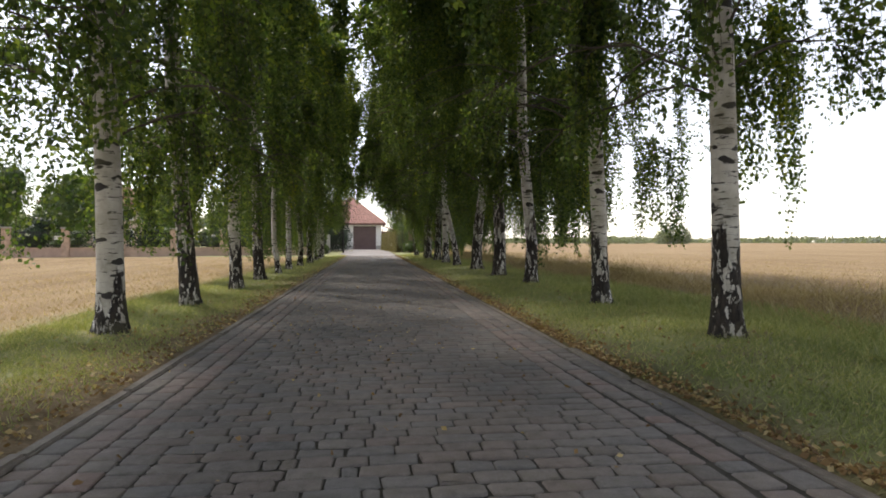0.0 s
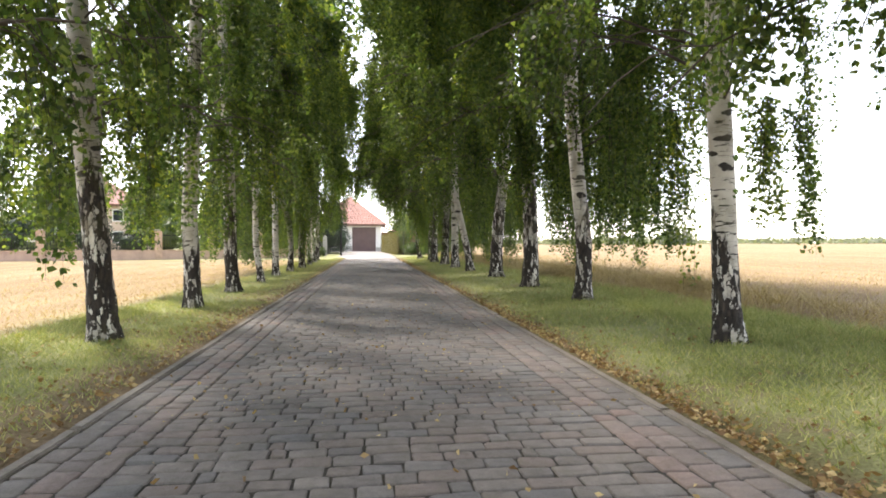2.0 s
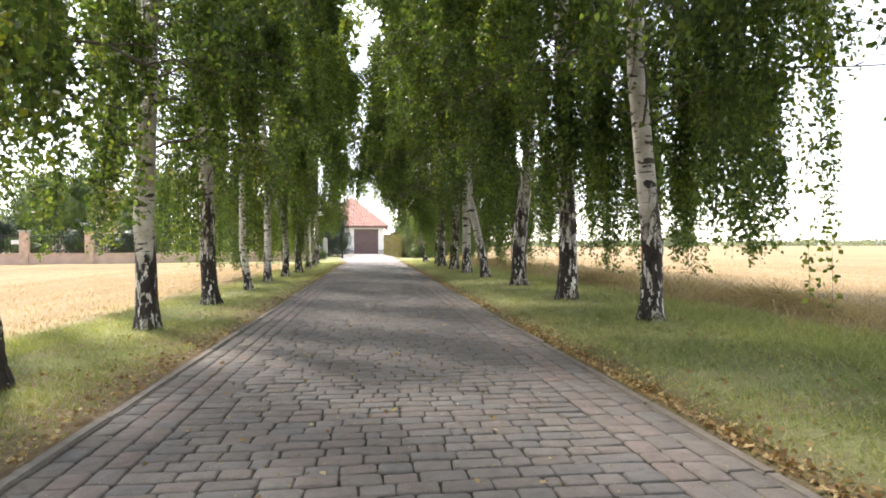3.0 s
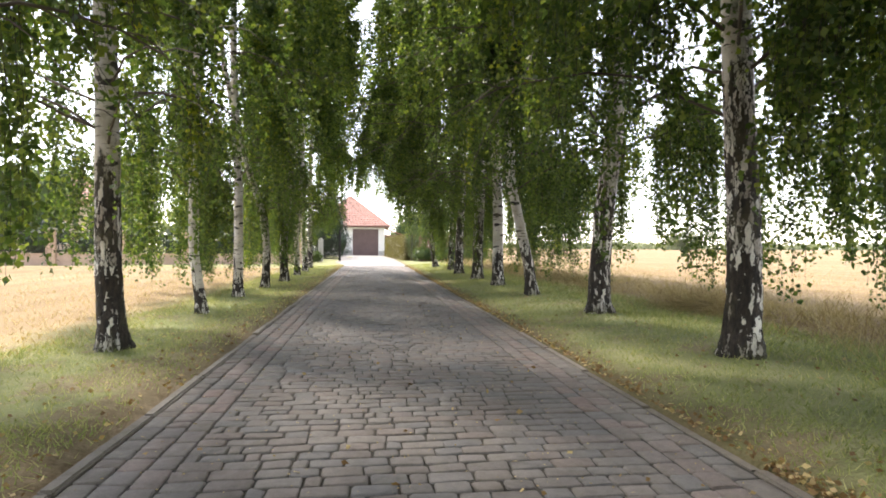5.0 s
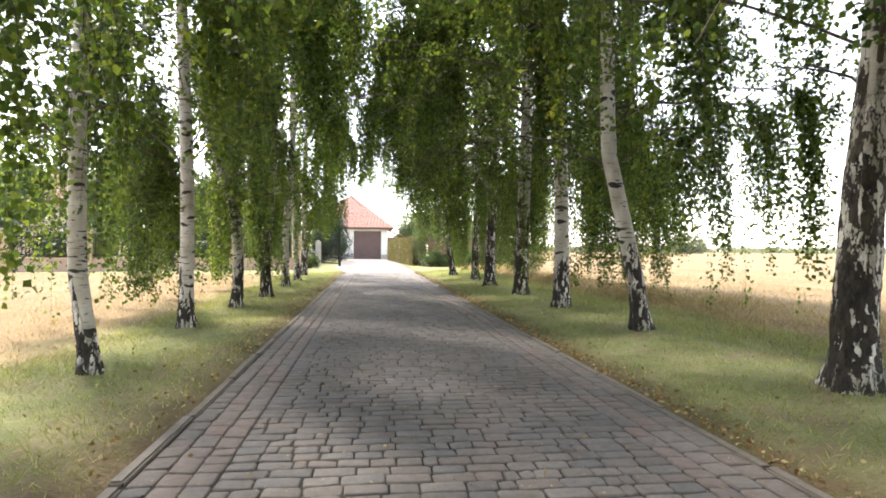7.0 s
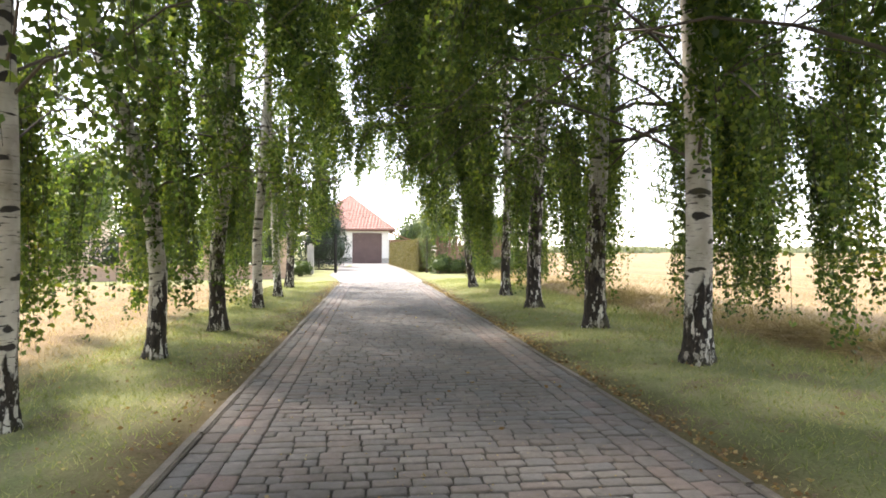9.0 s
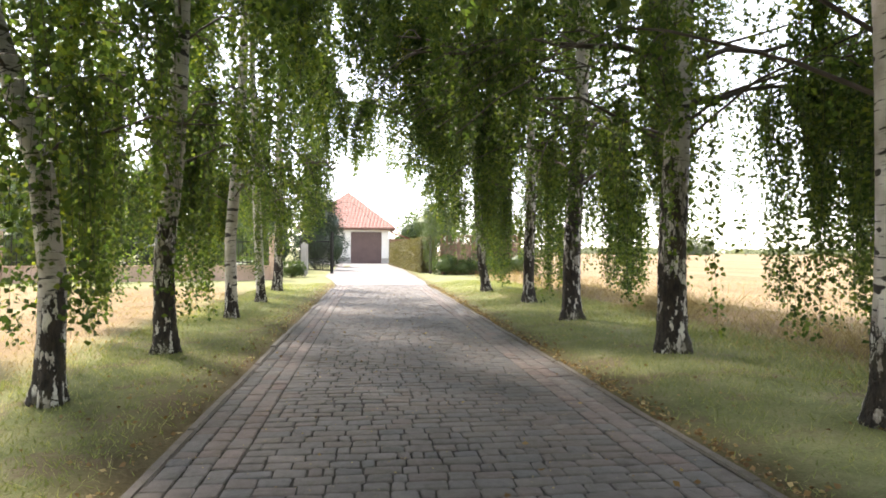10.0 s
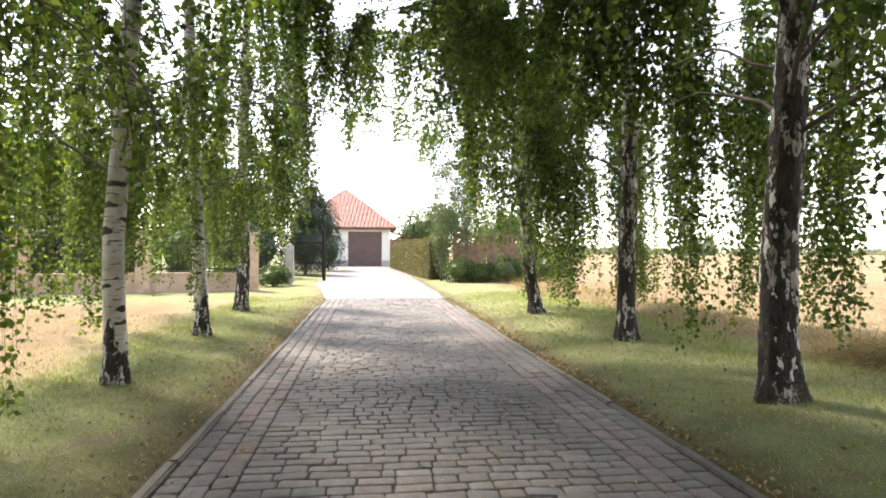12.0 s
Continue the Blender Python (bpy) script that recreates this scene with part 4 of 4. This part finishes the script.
def hedge():
    """A clipped hedge along the drive up to the garage."""
    a, b = Vector((1.95, 44.7, 0)), Vector((1.15, 62.5, 0))
    d = b - a
    L, yaw = d.length, math.degrees(math.atan2(d.y, d.x))
    t = thing("hedge", pose(a.x, a.y, 0, 0, 0, yaw), "clipped yellow-green hedge along the paved drive", "hedge")
    g = rng(5)
    part("inner_foliage", box(0.06, L - 0.06, -0.70, -0.07, 0, 1.52, 0.05), HEDGE_LEAF, t)
    n = 26000
    face = g.random(n)
    P = np.stack([g.uniform(0, L, n), g.uniform(-0.78, 0, n), g.uniform(0.02, 1.6, n)], -1)
    N = np.zeros((n, 3))
    s = face < 0.52
    P[s, 1] = g.normal(0.0, 0.03, s.sum())
    N[s, 1] = 1
    s = (face >= 0.52) & (face < 0.84)
    P[s, 2] = 1.58 + g.normal(0, 0.025, s.sum()) + 0.03 * np.sin(P[s, 0] * 1.7)
    N[s, 2] = 1
    s = face >= 0.84
    P[s, 0] = g.normal(0, 0.03, s.sum())
    N[s, 0] = -1
    part("crown", leaves("crown", P, N + g.normal(0, 0.7, (n, 3)), g.uniform(0.035, 0.07, n), HEDGE_LEAF, g), None, t)


hedge()
# slim grey-green trees, shrubs and the brown fence on the right
for _k, (_x, _y, _h) in enumerate(((2.30, 43.6, 6.6), (2.90, 43.2, 5.8), (3.35, 43.5, 4.9))):
    leafy("young_willow", pose(_x, _y, 0), [(0, 0, _h * 0.26, 0.34, 0.34, _h * 0.20), (0.08, 0, _h * 0.46, 0.40, 0.40, _h * 0.22), (-0.06, 0, _h * 0.68, 0.36, 0.36, _h * 0.22), (0, 0, _h * 0.88, 0.22, 0.22, _h * 0.14)], 7000, 0.075, WILLOW_LEAF, 400 + _k,
          "slender grey-green young tree by the hedge", "tree", core=False, droop=0.8, group="young trees by the hedge", width=0.22)


def brown_fence():
    f = thing("wooden_fence", pose(0, 0, 0), "brown wooden fence with a lattice top on a brick base", "fence")
    y = 43.0
    part("base", box(2.7, 6.2, y, y + 0.24, 0, 0.55, 0.01), BRICK_RED, f, "red brick base")
    for k in range(21):
        x = 2.72 + 0.161 * k
        part("board", box(x, x + 0.150, y + 0.06, y + 0.085, 0.56, 1.36, 0.004), BROWN_WOOD, f)
    lat = bmesh.new()
    box(2.7, 6.2, y + 0.05, y + 0.10, 1.37, 1.42, 0.004, lat)
    box(2.7, 6.2, y + 0.05, y + 0.10, 1.66, 1.71, 0.004, lat)
    for k in range(20):
        x = 2.75 + 0.168 * k
        box(x, x + 0.05, y + 0.06, y + 0.085, 1.42, 1.66, 0, lat)
    part("lattice", lat, BROWN_WOOD, f)
    for x in (2.72, 4.4, 6.1):
        part("post", box(x - 0.06, x + 0.06, y + 0.1, y + 0.22, 0.5, 1.76, 0.008), BROWN_WOOD, f)


brown_fence()
for _k, (_x, _y, _h, _w) in enumerate(((2.75, 42.3, 0.9, 0.55), (3.5, 42.2, 0.7, 0.5), (4.3, 42.0, 0.95, 0.6), (5.2, 42.2, 0.8, 0.6), (5.9, 42.0, 1.1, 0.7), (-3.25, 41.3, 0.6, 0.5), (-4.6, 39.6, 0.8, 0.8))):
    leafy("flower_shrub", pose(_x, _y, 0), [(0, 0, _h * 0.5, _w, _w * 0.8, _h * 0.5), (_w * 0.4, 0, _h * 0.6, _w * 0.6, _w * 0.6, _h * 0.4)], 1500, 0.07, SHRUB_LEAF, 500 + _k,
          "loose green garden shrub at the foot of the fence", "shrub", group="shrubs at the fence")
leafy("garden_tree", pose(6.0, 84, 0), [(0, 0, 3.2, 3.0, 3.0, 2.8), (1.5, 0, 4.2, 2.2, 2.2, 2.0), (-1.8, 0, 2.6, 2.0, 2.0, 2.2)], 6000, 0.24, SHRUB_LEAF, 601, "round leafy tree behind the garage", "tree")
leafy("garden_tree", pose(12.0, 80, 0), [(0, 0, 2.5, 3.0, 3.0, 2.4), (1.5, 0, 3.2, 2.0, 2.2, 1.8)], 5000, 0.24, SHRUB_LEAF, 602, "round leafy tree behind the garage", "tree")


# ---- distance ----
def far_woods():
    """Hedgerows and copses along the horizon, their leaves coloured for haze."""
    g = rng(9)
    P, D, S = [], [], []
    spots = []
    for k in range(150):
        a = radians(g.uniform(8, 62))
        dist = g.uniform(620, 820)
        spots.append((math.sin(a) * dist, math.cos(a) * dist, g.uniform(9, 24), g.uniform(2.5, 5.5)))
    for k in range(16):
        spots.append((139 + g.uniform(-6, 6), 266 + g.uniform(-5, 5), g.uniform(1.2, 2.4), g.uniform(4, 9.5)))
    for k in range(22):
        spots.append((95 + 3.5 * k + g.uniform(-3, 3), 330 + g.uniform(-10, 10), g.uniform(3, 6), g.uniform(2.5, 5)))
    for k in range(60):
        a = radians(g.uniform(-75, -8))
        spots.append((math.sin(a) * 190, math.cos(a) * 190, g.uniform(6, 11), g.uniform(5, 9)))
    for x, y, w, h in spots:
        n = 130
        d = g.normal(size=(n, 3))
        d /= np.linalg.norm(d, axis=1)[:, None]
        p = np.array([x, y, h * 0.45]) + d * (0.6 + 0.45 * g.random((n, 1))) * np.array([w, w * 0.6, h * 0.55])
        P.append(p)
        D.append(d + g.normal(0, 0.6, (n, 3)))
        S.append(g.uniform(0.16, 0.34, n) * (h + w) * 0.5)
    P = np.concatenate(P)
    P[:, 2] = np.maximum(P[:, 2], 0.1)
    ob = part("far_woods", leaves("far_woods", P, np.concatenate(D), np.concatenate(S), HAZY_FAR_LEAF, g))
    tagged(ob, "distant copses and hedgerows along the horizon, haze greyed into their leaves", "woods", kind="stuff")


far_woods()


# ---- grass, straw, litter ----
def blades(name, x, y, height, lean, material, g, width=0.006):
    """Single upright blades: a thin triangle each."""
    n = len(x)
    z = ground_height(x, y)
    a = g.uniform(0, 6.283, n)
    w = width * g.uniform(0.7, 1.4, n)
    tip = g.normal(0, lean, (n, 2)) * height[:, None]
    v = np.stack([np.stack([x - np.cos(a) * w, y - np.sin(a) * w, z - 0.004], -1),
                  np.stack([x + np.cos(a) * w, y + np.sin(a) * w, z - 0.004], -1),
                  np.stack([x + tip[:, 0], y + tip[:, 1], z + height], -1)], 1).reshape(-1, 3)
    return part(name, mesh_of(name, v, np.arange(n * 3).reshape(-1, 3), material))


def plants():
    g = rng(31)

    def patchy(x, y):
        return 0.5 + 0.5 * np.sin(x * 2.3 + 1.3 * np.sin(y * 1.7)) * np.sin(y * 1.9 + 1.1 * np.sin(x * 3.1 + 2))

    n = 300000
    side = g.random(n) < 0.60
    x = np.where(side, g.uniform(1.50, 4.0, n), g.uniform(-3.2, -1.33, n))
    y = np.where(g.random(n) < 0.5, g.uniform(0.5, 11, n), g.uniform(11, 37, n))
    edge = np.where(side, x - 1.48 - flare(y), -1.31 - x)
    keep = (g.random(n) < 0.35 + 0.65 * patchy(x, y)) & (edge > 0.01) & (g.random(n) < np.clip(edge / 0.45, 0.12, 1))
    x, y, edge = x[keep], y[keep], edge[keep]
    h = g.uniform(0.014, 0.045, len(x)) * np.where(edge > 1.35, 1.8, 1.0) * np.where((x > 1.9) & (y < 10), 1.2, 1.0)
    tagged(blades("verge_grass", x, y, h, 0.9, GRASS_BLADE, g, 0.0038), "short mown grass with thin and dry patches", "grass", kind="stuff")
    n = 60000
    side = g.random(n) < 0.5
    x = np.where(side, 4.6 + g.exponential(4.5, n), -2.95 - g.exponential(4.0, n))
    y = g.uniform(3, 40, n)
    x = np.where(side, x, np.round(x / 0.14) * 0.14 + g.normal(0, 0.02, n))
    keep = (x < 22) & (x > -20) & ((x > 0) | (y < 33))
    x, y = x[keep], y[keep]
    tagged(blades("stubble", x, y, g.uniform(0.015, 0.055, len(x)), 0.7, STRAW, g, 0.006), "golden cut wheat stubble", "stubble", kind="stuff")
    n = 44000
    x, y = g.normal(4.45, 0.50, n), g.uniform(3, 40, n)
    keep = (g.random(n) < 0.20 + 0.80 * patchy(x * 0.6, y * 0.5) ** 1.5) & (x > 3.2)
    x, y = x[keep], y[keep]
    tagged(blades("dry_weeds", x, y, 0.03 + 0.36 * g.random(len(x)) ** 3, 0.8, WEED, g, 0.004), "rough dry weeds and straw along the field's edge", "weeds", kind="stuff")
    # heaps of cut straw left on the bank
    for cx, cy, lx, ly in ((4.35, 21.2, 0.38, 1.1), (4.15, 15.0, 0.35, 0.8), (4.6, 10.4, 0.35, 1.2), (4.3, 26.5, 0.4, 0.9)):
        m = 2600
        ox, oy = g.normal(0, 0.5, m), g.normal(0, 0.5, m)
        hz = 0.17 * np.exp(-(ox ** 2 + oy ** 2) * 1.6) * g.random(m) ** 0.6
        px, py = cx + ox * lx, cy + oy * ly
        d = g.normal(0, 1, (m, 3)) * [1, 1, 0.35]
        tagged(part("straw_heap", leaves("straw_heap", np.stack([px, py, ground_height(px, py) + hz], -1), d, g.uniform(0.10, 0.30, m), WEED, g, 0.016, 0.01)),
               "heap of dry brown straw on the bank beside the field", "straw", kind="stuff")
    # fallen leaves along the kerbs and on the setts
    n = 15000
    k = g.random(n)
    x = np.where(k < 0.46, 1.485 + g.exponential(0.055, n), np.where(k < 0.62, -1.33 - g.exponential(0.2, n), np.where(k < 0.82, np.where(g.random(n) < 0.6, g.uniform(1.5, 3.6, n), g.uniform(-2.9, -1.35, n)), g.uniform(-1.22, 1.40, n))))
    y = np.where(g.random(n) < 0.4, g.uniform(0.3, 10, n), g.uniform(0.3, 36, n))
    x = x + flare(y) * (x > 1.45)
    on = (x > -1.25) & (x < 1.42)
    keep = ~on | (g.random(n) < 0.22)
    x, y, on = x[keep], y[keep], on[keep]
    z = np.where(on, 0.012, ground_height(x, y) + 0.014)
    d = g.normal(0, 1, (len(x), 3)) * [1, 1, 0.22]
    n = 5200                                     # crumbs and dry grass bits in the joints
    cx, cy = g.uniform(-1.2, 1.38, n), g.uniform(0.3, 1, n) ** 1.6 * 34
    cd = g.normal(0, 1, (n, 3)) * [1, 1, 0.15]
    tagged(part("joint_litter", leaves("joint_litter", np.stack([cx, cy, np.full(n, 0.008)], -1), cd, g.uniform(0.005, 0.016, n), STRAW, g, 0.25, 0.05)),
           "pale crumbs and dry grass bits in the joints", "litter", kind="stuff")
    tagged(part("fallen_leaves", leaves("fallen_leaves", np.stack([x, y, z], -1), d, g.uniform(0.016, 0.042, len(x)), LITTER, g, 0.34, 0.08)),
           "yellow and brown fallen birch leaves", "leaves", kind="stuff")


plants()


# ---- paving ----
def paving():
    g = rng(11)
    bed = bmesh.new()
    vs = [bed.verts.new(q) for q in ((ROAD_L - 0.02, -4, -0.0045), (ROAD_R + 0.11, -4, -0.0045), (ROAD_R + 0.11, 2.2, -0.0045), (ROAD_R + 0.02, 4, -0.0045), (ROAD_R + 0.02, 36.2, -0.0045), (ROAD_L - 0.02, 36.2, -0.0045))]
    bed.faces.new(vs)
    pav = part("pavement", bed, JOINT)
    tagged(pav, "drive of worn grey setts with reddish border rows", "pavement", kind="structure")

    def sett(x0, x1, y0, y1, jit, dz):
        """A tumbled sett: eight-cornered top, rounded shoulder, sides."""
        def ring(b, c):
            a0, a1, b0, b1 = x0 + b, x1 - b, y0 + b, y1 - b
            return np.array([(a0 + c, b0), (a1 - c, b0), (a1, b0 + c), (a1, b1 - c), (a1 - c, b1), (a0 + c, b1), (a0, b1 - c), (a0, b0 + c)])
        wear = g.normal(0, jit, (8, 2))
        tilt = g.normal(0, 0.0012, 2)
        slope = tilt[0] * np.array([-1, 1, 1, 1, 1, -1, -1, -1]) + tilt[1] * np.array([-1, -1, -1, 1, 1, 1, 1, -1])
        c = g.uniform(0.006, 0.014)
        rim = ring(0.0, c) + wear
        return np.concatenate([np.c_[ring(0.008, c * 0.8) + wear, 0.004 + dz + slope], np.c_[ring(0.0025, c) + wear, 0.0015 + dz + slope], np.c_[rim, np.full(8, -0.012)]])

    F = [(0, 1, 2, 7), (2, 3, 6, 7), (3, 4, 5, 6)] + [(o + 8 + k, o + 8 + (k + 1) % 8, o + (k + 1) % 8, o + k) for o in (0, 8) for k in range(8)]
    F = np.array(F)
    D = 0.1015
    stretch = (2.0, 4.05)
    sets = {"grey": [], "red": []}
    singles = []

    def lay(x0, x1, y0, y1, kind):
        v = sett(x0, x1, y0, y1, 0.0024, g.normal(0, 0.0013))
        if stretch[0] < (y0 + y1) / 2 < stretch[1]:
            singles.append((v, kind))
        else:
            sets[kind].append(v)

    y = -4.0
    while y < 36.0:
        x = -0.905 + 0.004
        end = 1.052 + 0.4 * float(flare(y))
        while x < end - 0.09:
            w = float(g.choice([0.068, 0.125, 0.152, 0.185], p=[0.10, 0.30, 0.26, 0.34])) + g.normal(0, 0.005)
            if end - (x + w) < 0.09:
                w = end - x
            wob = 0.004 * math.sin(x * 5 + y * 3)
            lay(x + 0.0028, x + w - 0.0028, y + 0.0040 + wob, y + D - 0.0040 + wob, "grey")
            x += w
        y += D + g.normal(0, 0.0008)
    for a, b, kind, part_of in ((-1.245, -1.135, "grey", 0), (-1.132, -1.018, "red", 0), (-1.015, -0.905, "red", 0), (1.056, 1.165, "red", 0.4), (1.168, 1.290, "red", 0.7), (1.293, 1.415, "grey", 1.0)):
        y = -4.0 + g.uniform(0, 0.1)
        while y < 36.0:
            w = float(g.choice([0.105, 0.15, 0.165, 0.19]))
            f0 = float(flare(y)) * part_of
            lay(a + 0.0015 + f0, b - 0.0015 + f0, y + 0.0025, y + w - 0.0025, kind if g.random() < 0.85 else "grey")
            y += w
    for kind, mat in (("grey", SETT), ("red", SETT_RED)):
        V = sets[kind]
        f = (F[None] + (np.arange(len(V)) * 24)[:, None, None]).reshape(-1, 4)
        ob = part("setts", mesh_of("setts", np.concatenate(V), f, mat), None, pav)
        tagged(ob, kind="stuff")
    for v, kind in singles:
        part("sett", mesh_of("sett", v, F, SETT if kind == "grey" else SETT_RED), None, pav)
    # kerb edgings
    for x0, x1, s in ((ROAD_L - 0.062, ROAD_L, -1), (ROAD_R, ROAD_R + 0.062, 1)):
        y = -4.0
        while y < 33.5:
            w = 1.0 + g.normal(0, 0.005)
            dz, dx = g.normal(0, 0.004), g.normal(0, 0.004)
            k = box(-0.031, 0.031, -w / 2 + 0.004, w / 2 - 0.004, -0.2, 0.016 if s < 0 else 0.010, 0.010)
            ob = part("kerb_stone", k, KERB, pav)
            ob.matrix_basis = pose((x0 + x1) / 2 + dx + (float(flare(y + w / 2)) if s > 0 else 0.0), y + w / 2, dz, g.normal(0, 0.15), g.normal(0, 1.2), g.normal(0, 0.25))
            y += w


paving()


def forecourt():
    """The paved court from the end of the birches to the garage."""
    m, nt, b = material("forecourt_setts")
    br = nt.nodes.new("ShaderNodeTexBrick")
    nt.links.new(coords(nt, (1, 1, 1), True), br.inputs["Vector"])
    for k, v in (("Scale", 1.0), ("Brick Width", 0.18), ("Row Height", 0.1015), ("Mortar Size", 0.008)):
        br.inputs[k].default_value = v
    br.inputs["Color1"].default_value = (0.195, 0.178, 0.163, 1)
    br.inputs["Color2"].default_value = (0.240, 0.221, 0.203, 1)
    br.inputs["Mortar"].default_value = (0.10, 0.092, 0.082, 1)
    col = mix(nt, 0.4, br.outputs["Color"], ramp(nt, noise_of(nt, coords(nt, world_space=True), 0.8, 5), grey((0.3, 0.75), (0.7, 1.25))), 'MULTIPLY')
    nt.links.new(col, b.inputs["Base Color"])
    b.inputs["Roughness"].default_value = 0.75
    bump(nt, b, br.outputs["Fac"], -0.4, 0.006)
    edge = [(-1.3, 36.0), (1.47, 36.0), (1.5, 37.0), (1.75, 40.5), (1.9, 44.5), (1.15, 62), (1.25, 67.8), (-5.6, 67.8), (-2.6, 60), (-2.2, 52), (-2.1, 45), (-2.05, 42.0), (-1.6, 39.0)]
    bm = bmesh.new()
    f = bm.faces.new([bm.verts.new((x, y, 0.004)) for x, y in edge])
    r = bmesh.ops.extrude_face_region(bm, geom=[f])
    for v in [q for q in r["geom"] if isinstance(q, bmesh.types.BMVert)]:
        v.co.z = -0.1
    bmesh.ops.recalc_face_normals(bm, faces=bm.faces[:])
    tagged(part("forecourt", bm, m), "sunlit paved court leading to the garage door", "pavement", kind="structure")


forecourt()
